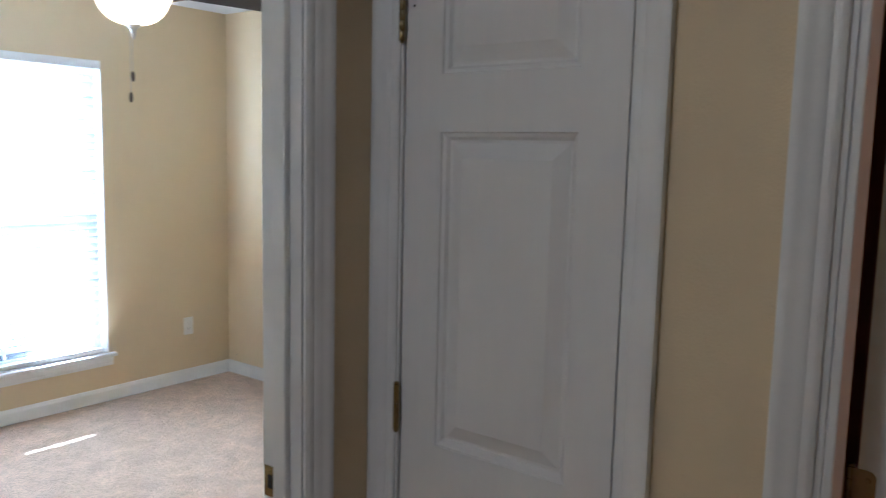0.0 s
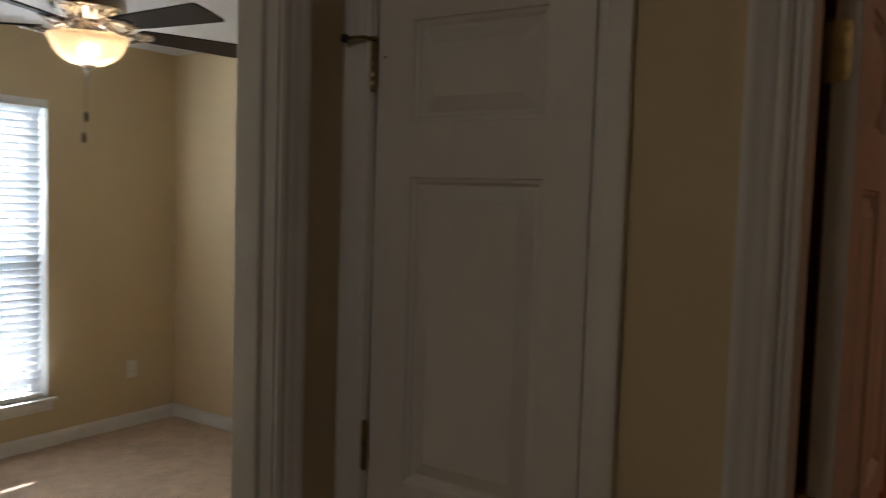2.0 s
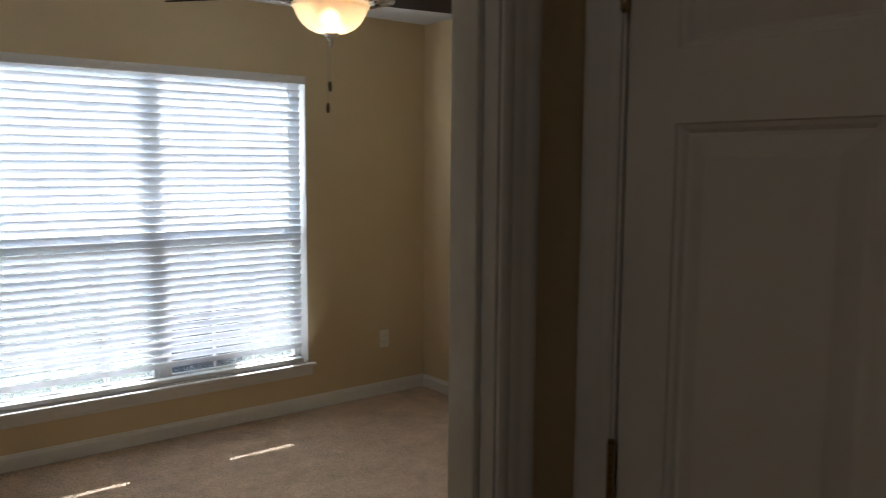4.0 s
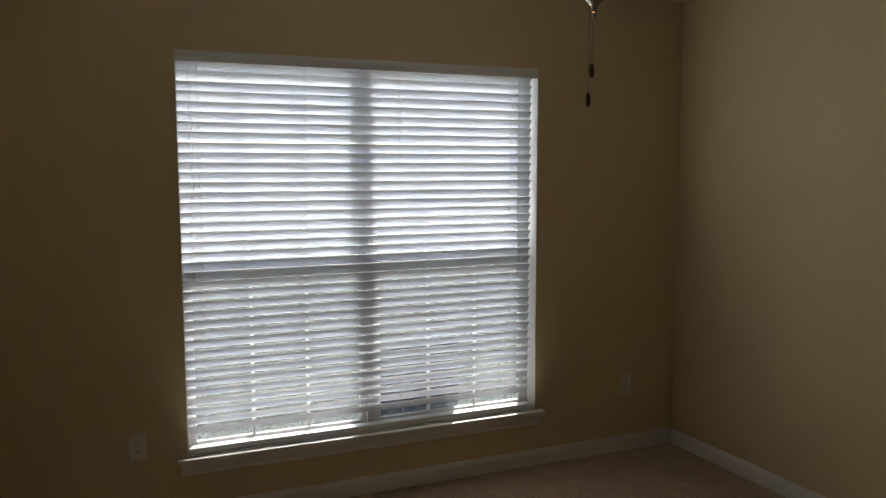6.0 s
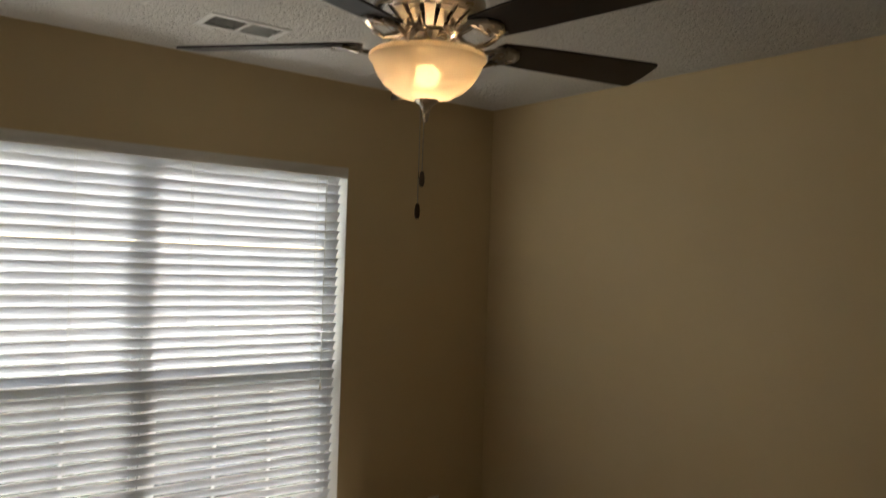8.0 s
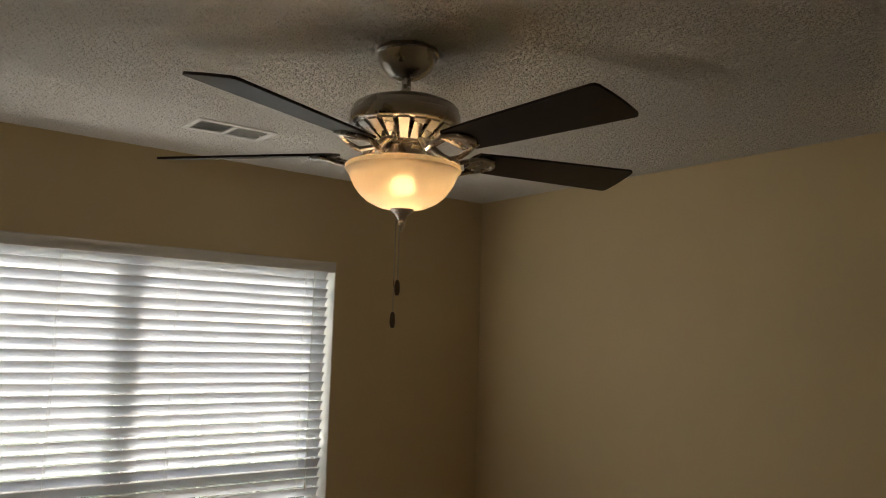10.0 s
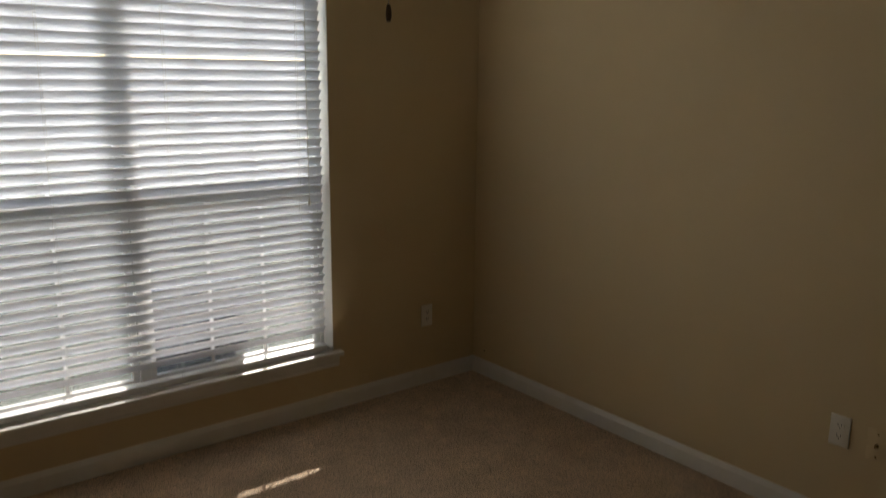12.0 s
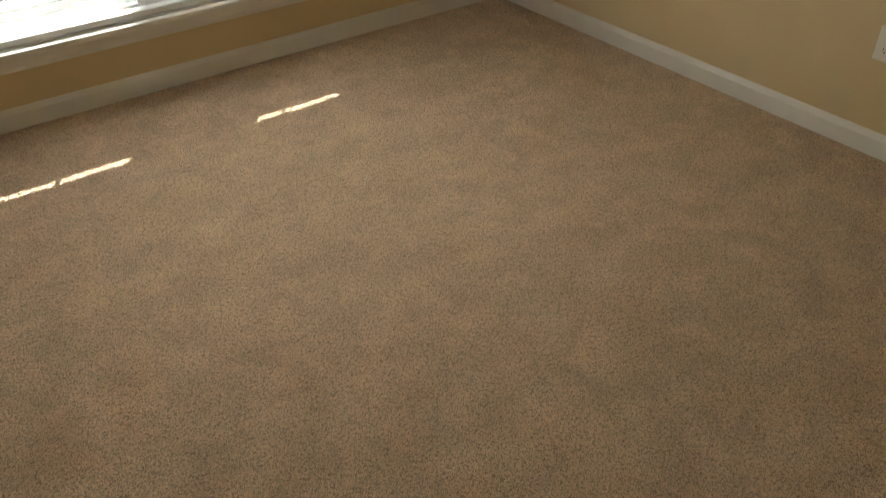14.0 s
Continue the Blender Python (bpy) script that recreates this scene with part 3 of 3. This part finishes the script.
for s in (1, -1):
    kn = part("knob", lathe(KNOB, 28), POLISHED, bath_door, "polished brass door knob", smooth=40)
    kn.matrix_local = pose(w2 - 0.06, -0.035 if s > 0 else 0.0, 0.918, 90 * s, 0, 0)
bath_door.rotation_euler = (0, 0, radians(-1.6))

# ---- bathroom ----
surround = thing("shower_surround", "tan acrylic tub surround with moulded ledges", "shower surround", kind="structure")
XB = 0.24
bm = slab(XB, 0.298, -6.05, -4.407, 0.20, 1.815, 0.012)
part("back_panel", bm, TUB, surround)
part("end_panel", slab(-0.48, XB - 0.002, -4.405, -4.242, 0.42, 1.815, 0.02), TUB, surround)
for z0, y1 in ((0.907, -4.56), (0.622, -4.56), (0.54, -4.60), (0.325, -4.50)):
    part("ledge", slab(XB - 0.007, XB + 0.01, -6.0, y1, z0 - 0.008, z0 + 0.006, 0.005), TUB, surround)
tub = thing("bathtub", "tan built-in bathtub", "bathtub", kind="structure")
part("apron", slab(-0.55, -0.47, -6.1, -4.242, 0.0, 0.42, 0.015), TUB, tub)
part("basin", slab(-0.47, XB, -6.1, -4.242, 0.0, 0.22, 0.02), TUB, tub)
rod = thing("shower_rod", "dark metal shower curtain rod with end flange", "shower rod")
part("tube", tube([(-0.50, -4.395, 1.862), (-0.50, -6.19, 1.862)], 0.0125, 12), RUBBER, rod, smooth=40)
part("flange", slab(-0.535, -0.465, -4.407, -4.388, 1.835, 1.892, 0.006), RUBBER, rod)
# lamp added out of view to give the bathroom its warm light
bath_fill = thing("bath_fill_lamp", "added unseen warm dome lamp that lights the bathroom", "ceiling lamp", at=(-1.1, -5.4, HEIGHT))
part("dome", lathe([(0.14, -0.03), (0.13, -0.06), (0.09, -0.085), (0, -0.095)], 28), BATH_FILL, bath_fill, "glowing warm dome", smooth=40)
part("base", lathe([(0, 0), (0.15, 0), (0.15, -0.03), (0, -0.03)], 28), NICKEL, bath_fill)
# added dome, never in view, that brightens the hall from the west
hall_fill = thing("hall_fill_lamp", "added unseen dome lamp that lights the hall", "ceiling lamp", at=(-3.95, -3.80, HEIGHT))
part("dome", lathe([(0.16, -0.03), (0.15, -0.06), (0.10, -0.09), (0, -0.10)], 28), HALL_FILL, hall_fill, "glowing dome", smooth=40)
part("base", lathe([(0, 0), (0.17, 0), (0.17, -0.03), (0, -0.03)], 28), NICKEL, hall_fill)

# ---- window ----
window = thing("window_1", "white twin vinyl window with a centre mullion", "window", kind="structure")
MX = (WX0 + WX1) / 2
FY0, FY1 = 0.082, 0.150
part("window_frame", slab(WX0, WX0 + 0.022, FY0, FY1, WZ0, WZ1, 0.003), VINYL, window)
part("window_frame", slab(WX1 - 0.022, WX1, FY0, FY1, WZ0, WZ1, 0.003), VINYL, window)
part("window_frame", slab(WX0 + 0.022, WX1 - 0.022, FY0, FY1, WZ1 - 0.014, WZ1, 0.003), VINYL, window)
part("window_frame", slab(WX0 + 0.022, WX1 - 0.022, FY0, FY1, WZ0, WZ0 + 0.010, 0.003), VINYL, window)
part("mullion", slab(MX - 0.022, MX + 0.022, FY0 - 0.004, FY1, WZ0 + 0.010, WZ1 - 0.014, 0.003), VINYL, window)
RAIL_Z = 1.106
for a, b in ((WX0 + 0.022, MX - 0.022), (MX + 0.022, WX1 - 0.022)):
    for z0, z1, y0 in ((WZ0 + 0.010, RAIL_Z + 0.024, 0.090), (RAIL_Z - 0.024, WZ1 - 0.014, 0.118)):
        lower = z0 < 1.0
        foot, head = (0.024, 0.044) if lower else (0.036, 0.022)
        sash = part("sash", slab(a, a + 0.028, y0, y0 + 0.026, z0, z1, 0.003), VINYL, window)
        part("stile", slab(b - 0.028, b, y0, y0 + 0.026, z0, z1, 0.003), VINYL, sash)
        part("rail", slab(a + 0.028, b - 0.028, y0, y0 + 0.026, z0, z0 + foot, 0.003), VINYL, sash)
        part("rail", slab(a + 0.028, b - 0.028, y0, y0 + 0.026, z1 - head, z1, 0.003), VINYL, sash)
        for f in (1 / 3, 2 / 3):
            mx = a + 0.028 + (b - a - 0.056) * f
            part("muntin", slab(mx - 0.007, mx + 0.007, y0 + 0.010, y0 + 0.016, z0 + foot, z1 - head), VINYL, sash)
        pane = part("pane", slab(a + 0.028, b - 0.028, y0 + 0.0195, y0 + 0.0225, z0 + foot, z1 - head), GLASS, sash, "clear glass pane")
        pane.visible_shadow = False
        if lower:
            part("insect_screen", slab(a + 0.004, b - 0.004, 0.146, 0.1465, z0, z1 - 0.02), SCREEN, window, "fine grey insect screen")
stool = tagged(part("window_sill", slab(WX0 - 0.045, WX1 + 0.038, -0.040, 0.0, WZ0 - 0.024, WZ0 - 0.001, 0.006, 3), TRIM), "white painted wooden window sill with sunlit edge", "window sill", kind="structure")
tagged(part("window_sill", slab(WX0 + 0.002, WX1 - 0.002, 0.0, FY0, WZ0 - 0.022, WZ0 + 0.001), TRIM), "white painted inner part of the window sill", "window sill", kind="structure")
APRON = [(0, 0), (0.014, 0.004), (0.016, 0.012), (0.013, 0.02), (0.016, 0.03), (0.017, 0.044), (0.017, 0.058), (0, 0.058)]
tagged(part("trim", prism(APRON, lambda u, v, s: (WX0 - 0.028 + s, -u, WZ0 - 0.083 + v), WX1 - WX0 + 0.050), TRIM, smooth=35), "white painted apron under the window sill", "trim", kind="structure")
# white-painted linings of the opening
for x0, x1 in ((WX0, WX0 + 0.004), (WX1 - 0.004, WX1)):
    tagged(part("trim", slab(x0, x1, 0.001, FY0, WZ0 + 0.002, WZ1 - 0.004), TRIM), "white painted side lining of the window recess", "trim", kind="structure")
tagged(part("trim", slab(WX0, WX1, 0.001, FY0, WZ1 - 0.004, WZ1), TRIM), "white painted top lining of the window recess", "trim", kind="structure")

# ---- blind ----
blind = thing("window_blind", "closed white slatted blind lowered to the sill", "blind", at=(0, 0, 0))
BX0, BX1, BY = WX0 + 0.006, WX1 - 0.024, 0.040
part("headrail", slab(BX0, BX1 + 0.008, 0.012, 0.070, WZ1 - 0.044, WZ1 - 0.006, 0.002), VINYL, blind)
VAL = [(0, 0), (0.003, 0.0), (0.006, 0.003), (0.006, 0.010), (0.004, 0.014), (0.004, 0.034), (0.007, 0.040), (0.008, 0.045), (0, 0.046)]
part("valance", prism(VAL, lambda u, v, s: (WX0 + 0.003 + s, 0.008 - u, WZ1 - 0.050 + v), WX1 - WX0 - 0.006), VINYL, blind, "white moulded valance", smooth=30)
PITCH, TILT, SW = 0.0425, 54.0, 0.0508


def slat_mesh():
    """A crowned slat 3 mm thick, lying flat along x, about its middle line."""
    rows = []
    n = 6
    for i in range(n + 1):
        f = i / n - 0.5
        rows.append((f * SW, 0.0022 * (1 - (2 * f) ** 2)))
    outline = [(y, z + 0.0013) for y, z in rows] + [(y, z - 0.0013) for y, z in reversed(rows)]
    return prism(outline, lambda u, v, s: (BX0 + s, u, v), BX1 - BX0)


SLAT_TOP, SLAT_LOW, BOTTOM = WZ1 - 0.060, 0.402, 0.3185
first = part("slat", slat_mesh(), SLAT, blind, smooth=40)
count = round((SLAT_TOP - SLAT_LOW) / PITCH) + 1
rng = random.Random(4)
for i in range(count):
    s = first if i == 0 else new("slat", first.data)
    s.parent = blind
    z = SLAT_TOP - i * (SLAT_TOP - SLAT_LOW) / (count - 1)
    ease = max(0, i - count + 5) * 1.0
    s.matrix_basis = pose(0, BY + rng.uniform(-0.0006, 0.0006), z + rng.uniform(-0.0007, 0.0007), -TILT + ease + rng.uniform(-1.2, 1.2), rng.uniform(-0.03, 0.03), rng.uniform(-0.03, 0.03))
part("bottom_rail", slab(BX0, BX1, BY - 0.026, BY + 0.026, BOTTOM - 0.016, BOTTOM + 0.010, 0.004, 3), VINYL, blind, "white bottom rail resting at the sill")
for x in (-2.535, -2.075, -1.625, -1.045):
    for y in (BY - 0.0285, BY + 0.0285):
        part("ladder_cord", tube([(x, y, WZ1 - 0.05), (x + rng.uniform(-0.002, 0.002), y, 1.2), (x, y, BOTTOM)], 0.0009, 5), CORD, blind)
    part("lift_cord", tube([(x + 0.008, BY - 0.030, WZ1 - 0.05), (x + 0.008, BY - 0.030, BOTTOM)], 0.0008, 5), CORD, blind)
for x in (-2.568, -2.558):
    part("pull_cord", tube([(x, 0.004, WZ1 - 0.05), (x - 0.002, 0.002, 1.6), (x, 0.004, 1.105)], 0.0011, 6), CORD, blind)
part("cord_tassel", lathe([(0, 0.032), (0.003, 0.032), (0.006, 0.004), (0.005, 0), (0, 0)], 12), PLASTIC, blind, "small plastic cord tassel", smooth=40).location = (-2.563, 0.003, 1.074)
part("tilt_cord", tube([(-1.0, 0.003, WZ1 - 0.05), (-1.001, 0.001, 1.5), (-0.998, 0.003, 1.05)], 0.0016, 6), CORD, blind)
part("cord_tassel", lathe([(0, 0.035), (0.003, 0.035), (0.007, 0.004), (0.006, 0), (0, 0)], 12), PLASTIC, blind, "small plastic cord tassel", smooth=40).location = (-0.998, 0.003, 1.018)

# ---- ceiling fan ----
FX, FYC, FAN_TURN = -1.628, -1.585, 57.5
fan = thing("ceiling_fan", "brushed nickel ceiling fan with dark blades and a lit frosted bowl", "ceiling fan", at=(FX, FYC, 0))
part("canopy", lathe([(0, 2.44), (0.080, 2.44), (0.082, 2.434), (0.082, 2.428), (0.077, 2.424), (0.074, 2.412), (0.066, 2.394), (0.052, 2.378), (0.034, 2.368), (0.016, 2.364), (0, 2.364)], 40), NICKEL, fan, smooth=35)
part("downrod", lathe([(0, 2.372), (0.0125, 2.372), (0.0125, 2.325), (0.020, 2.322), (0.022, 2.310), (0, 2.310)], 20), NICKEL, fan, smooth=35)
part("motor_housing", lathe([(0, 2.322), (0.030, 2.320), (0.060, 2.312), (0.100, 2.302), (0.128, 2.290), (0.138, 2.280), (0.139, 2.270), (0.142, 2.266), (0.142, 2.240), (0.138, 2.234), (0.130, 2.230), (0.085, 2.226), (0, 2.226)], 56), NICKEL, fan, smooth=35)
ring = bmesh.new()
for k in range(20):
    a0, am = 2 * math.pi * k / 20, 0.105
    pts = [(0.132, a0 - am, 2.232), (0.132, a0 + am, 2.232), (0.078, a0 + am * 1.1, 2.196), (0.078, a0 - am * 1.1, 2.196)]
    top = [ring.verts.new((r * math.cos(t), r * math.sin(t), z)) for r, t, z in pts]
    low = [ring.verts.new((r * math.cos(t), r * math.sin(t), z - 0.006)) for r, t, z in pts]
    ring.faces.new(top)
    ring.faces.new(low)
    for s in range(4):
        ring.faces.new((top[s], top[(s + 1) % 4], low[(s + 1) % 4], low[s]))
part("vent_ring", ring, NICKEL, fan, "nickel ring of angled vent fins")
part("flywheel", lathe([(0, 2.226), (0.074, 2.226), (0.078, 2.200), (0.076, 2.190), (0.062, 2.184), (0, 2.184)], 40), NICKEL, fan, smooth=35)
part("switch_housing", lathe([(0, 2.186), (0.055, 2.186), (0.056, 2.180), (0.054, 2.176), (0.054, 2.146), (0.058, 2.142), (0.058, 2.138), (0, 2.138)], 40), NICKEL, fan, smooth=35)
outer = [(0.147, 2.133), (0.149, 2.130), (0.148, 2.122), (0.141, 2.117), (0.134, 2.099), (0.124, 2.079), (0.110, 2.060), (0.090, 2.043), (0.064, 2.030), (0.034, 2.023), (0.008, 2.021)]
inner = [(max(r - 0.004, 0.006), z + 0.003) for r, z in reversed(outer)]
part("glass_bowl", lathe(outer + inner + [outer[0]], 56), BOWL, fan, "frosted alabaster glass bowl, lit from inside", smooth=40)
part("bowl_fitter", lathe([(0.040, 2.139), (0.066, 2.141), (0.066, 2.136), (0.040, 2.133)], 40), NICKEL, fan, smooth=35)
part("finial", lathe([(0, 2.027), (0.030, 2.025), (0.031, 2.021), (0.024, 2.015), (0.014, 2.006), (0.009, 1.996), (0.010, 1.990), (0.0075, 1.986), (0.009, 1.981), (0.006, 1.976), (0.004, 1.968), (0, 1.966)], 28), NICKEL, fan, smooth=35)
part("bulb", lathe([(0, 2.112), (0.013, 2.111), (0.024, 2.104), (0.031, 2.092), (0.032, 2.080), (0.026, 2.066), (0.015, 2.058), (0, 2.056)], 20), BULB, fan, "glowing light bulb", smooth=50)
part("bulb_socket", lathe([(0, 2.138), (0.015, 2.138), (0.016, 2.130), (0.014, 2.111), (0, 2.110)], 16), NICKEL, fan, smooth=40)


def blade_mesh():
    """Long blade along x from the arm to the tip, wider outwards, with clipped corners."""
    outline = [(0.195, -0.052), (0.30, -0.060), (0.45, -0.066), (0.60, -0.072), (0.650, -0.074), (0.659, -0.071), (0.663, -0.063), (0.666, -0.030), (0.667, 0.0),
               (0.666, 0.030), (0.663, 0.063), (0.659, 0.071), (0.650, 0.074), (0.60, 0.072), (0.45, 0.066), (0.30, 0.060), (0.195, 0.052), (0.183, 0.030), (0.180, 0.0), (0.183, -0.030)]
    return prism(outline, lambda u, v, s: (u, v, s), 0.006)


def arm_mesh():
    """Cast blade iron: a curved bracket that forks into a loop under the blade."""
    bm = bmesh.new()
    for s in (1, -1):
        path = [(0.060, s * 0.012, 0.036), (0.085, s * 0.016, 0.014), (0.112, s * 0.022, -0.010), (0.140, s * 0.036, -0.022), (0.170, s * 0.046, -0.016),
                (0.200, s * 0.044, -0.007), (0.232, s * 0.030, -0.005), (0.250, s * 0.010, -0.005), (0.252, 0.0, -0.005)]
        tube(path, 0.0065, 8, bm)
    box(bm, 0.050, 0.084, -0.017, 0.017, 0.024, 0.042, 0.003)
    box(bm, 0.185, 0.245, -0.036, 0.036, -0.007, -0.002, 0.002)
    return bm


blade_data = arm_data = screw_data = None
for k in range(5):
    turn = FAN_TURN + 72 * k
    m = pose(0, 0, 2.166, 0, 0, turn) @ pose(0, 0, 0, -12, 0, 0)
    if k == 0:
        b1 = part("blade", blade_mesh(), BLADE, fan, "dark walnut fan blade")
        a1 = part("blade_arm", arm_mesh(), NICKEL, fan, "cast nickel blade arm", smooth=40)
        blade_data, arm_data = b1.data, a1.data
    else:
        b1, a1 = new("blade", blade_data), new("blade_arm", arm_data)
        b1.parent = a1.parent = fan
        b1["label"], a1["label"] = "dark walnut fan blade", "cast nickel blade arm"
    b1.matrix_basis, a1.matrix_basis = m, m
    for sx, sy in ((0.205, 0.024), (0.205, -0.024), (0.235, 0.0)):
        if screw_data is None:
            sc = part("screw", lathe([(0, -0.004), (0.004, -0.003), (0.005, 0)], 10), NICKEL, a1, smooth=40)
            screw_data = sc.data
        else:
            sc = new("screw", screw_data)
            sc.parent = a1
        sc.location = (sx, sy, -0.006)


def pull_chain(x, y, z0, z1):
    """Beaded chain with a wooden-looking pull at its end."""
    bm = bmesh.new()
    n = int((z0 - z1) / 0.0042)
    for i in range(n):
        bmesh.ops.create_icosphere(bm, subdivisions=1, radius=0.0021, matrix=Matrix.Translation((x, y, z0 - i * 0.0042)))
    tube([(x, y, z0), (x, y, z1)], 0.0006, 4, bm)
    chain = part("pull_chain", bm, NICKEL, fan, "beaded metal pull chain")
    part("chain_pull", lathe([(0, 0.002), (0.003, 0.002), (0.0055, -0.003), (0.0072, -0.016), (0.0072, -0.026), (0.0055, -0.034), (0.004, -0.037), (0, -0.037)], 14, at=(x, y, z1)), PULL, chain, "small dark wooden pull", smooth=40)


pull_chain(-0.004, 0.003, 1.970, 1.842)
pull_chain(-0.010, 0.010, 2.030, 1.761)

# ---- ceiling vent ----
vent = thing("ceiling_vent", "white metal louvred ceiling register", "vent", at=(-1.652, -0.502, HEIGHT))
VL, VW = 0.150, 0.085
for args in ((-VL, VL, -VW, -VW + 0.022), (-VL, VL, VW - 0.022, VW), (-VL, -VL + 0.022, -VW + 0.022, VW - 0.022), (VL - 0.022, VL, -VW + 0.022, VW - 0.022)):
    part("frame", slab(*args, -0.007, -0.0005, 0.002), VINYL, vent)
part("duct", slab(-VL + 0.022, VL - 0.022, -VW + 0.022, VW - 0.022, -0.002, -0.0005), SLOT, vent, "dark duct behind the louvres")
part("divider", slab(-0.006, 0.006, -VW + 0.022, VW - 0.022, -0.0075, -0.0025), VINYL, vent)
lv = None
for side in (-1, 1):
    for i in range(12):
        x = side * (0.014 + i * 0.0098)
        if lv is None:
            ob = part("louvre", slab(-0.0045, 0.0045, -VW + 0.0225, VW - 0.0225, -0.0005, 0.0005), VINYL, vent)
            lv = ob.data
        else:
            ob = new("louvre", lv)
            ob.parent = vent
        ob.matrix_basis = pose(x, 0, -0.0055, 0, -30 if side > 0 else -38, 0)


# ---- wall plates ----
def outlet(x, y, z, turn, label):
    """Duplex receptacle plate standing on a wall; local x along the wall, local -y into the room."""
    o = thing("wall_outlet", label, "outlet", group="wall outlets")
    o.matrix_world = pose(x, y, z, 0, 0, turn)
    part("plate", slab(-0.036, 0.036, -0.006, 0.0, -0.058, 0.058, 0.0035, 3), PLASTIC, o, smooth=40)
    for dz in (0.0195, -0.0195):
        pts = [(0.0165 * math.cos(radians(a)) if abs(math.sin(radians(a))) < 0.82 else 0.0165 * math.cos(radians(a)), max(-0.0135, min(0.0135, 0.0165 * math.sin(radians(a))))) for a in range(0, 360, 15)]
        face = part("receptacle", prism(pts, lambda u, v, s: (u, -0.0055 - s, v + dz), 0.003), PLASTIC, o)
        for sx, h in ((-0.0063, 0.0085), (0.0063, 0.0070)):
            part("slot", slab(sx - 0.0012, sx + 0.0012, -0.0090, -0.0083, dz + 0.003 - h / 2 + 0.001, dz + 0.003 + h / 2 + 0.001), SLOT, face)
        part("ground_hole", slab(-0.0024, 0.0024, -0.0090, -0.0083, dz - 0.0090, dz - 0.0042, 0.0003), SLOT, face)
    part("screw", lathe([(0, 0.0015), (0.003, 0.001), (0.0035, 0)], 10), PLASTIC, o).matrix_local = pose(0, -0.0058, 0, 90, 0, 0)
    return o


outlet(-0.327, 0.0, 0.374, 0, "ivory double wall outlet beside the window corner")
outlet(-2.824, 0.0, 0.374, 0, "ivory double wall outlet beneath the window side")
outlet(0.0, -2.008, 0.384, -90, "ivory double wall outlet on the plain wall")
cable = thing("cable_plate", "tan painted-over cable plate with a coax stub", "wall plate")
cable.matrix_world = pose(0.0, -2.137, 0.376, 0, 0, -90)
part("plate", slab(-0.036, 0.036, -0.006, 0.0, -0.058, 0.058, 0.003, 2), WALL, cable, smooth=40)
part("coax_stub", lathe([(0, 0.016), (0.003, 0.016), (0.0045, 0.014), (0.0045, 0.004), (0.007, 0.004), (0.007, 0), (0, 0)], 12), BRASS, cable, "short brass coax connector", smooth=40).matrix_local = pose(0, -0.006, 0, 90, 0, 0)
for dz in (0.042, -0.042):
    part("screw", lathe([(0, 0.0015), (0.003, 0.001), (0.0035, 0)], 10), BRASS, cable).matrix_local = pose(0, -0.006, dz, 90, 0, 0)
tagged(part("nail_hole", lathe([(0, 0.001), (0.003, 0.0006), (0.004, 0)], 10), SLOT), "small dark nail hole in the wall", "nail hole").matrix_world = pose(-0.0, -0.095, 0.135, 0, -90, 0)

# ---- outside ----
gm = bmesh.new()
box(gm, -600, 600, 0.30, 900, -0.6, -0.35)
tagged(part("ground", gm, LAWN), "dull green lawn outside the window", "ground", kind="structure")
unit = thing("outdoor_unit", "grey-blue metal outdoor unit standing below the window", "outdoor unit", at=(-1.40, 0.47, -0.35))
part("cabinet", slab(-0.25, 0.25, -0.10, 0.06, 0.02, 0.973, 0.03, 3), UNIT, unit)
for i in range(5):
    part("grille_bar", slab(-0.20, 0.20, -0.112, -0.101, 0.42 + i * 0.09, 0.465 + i * 0.09, 0.003), UNIT, unit)
for x in (-0.18, 0.18):
    part("foot", slab(x - 0.03, x + 0.03, -0.08, 0.04, 0.0, 0.02), UNIT, unit)
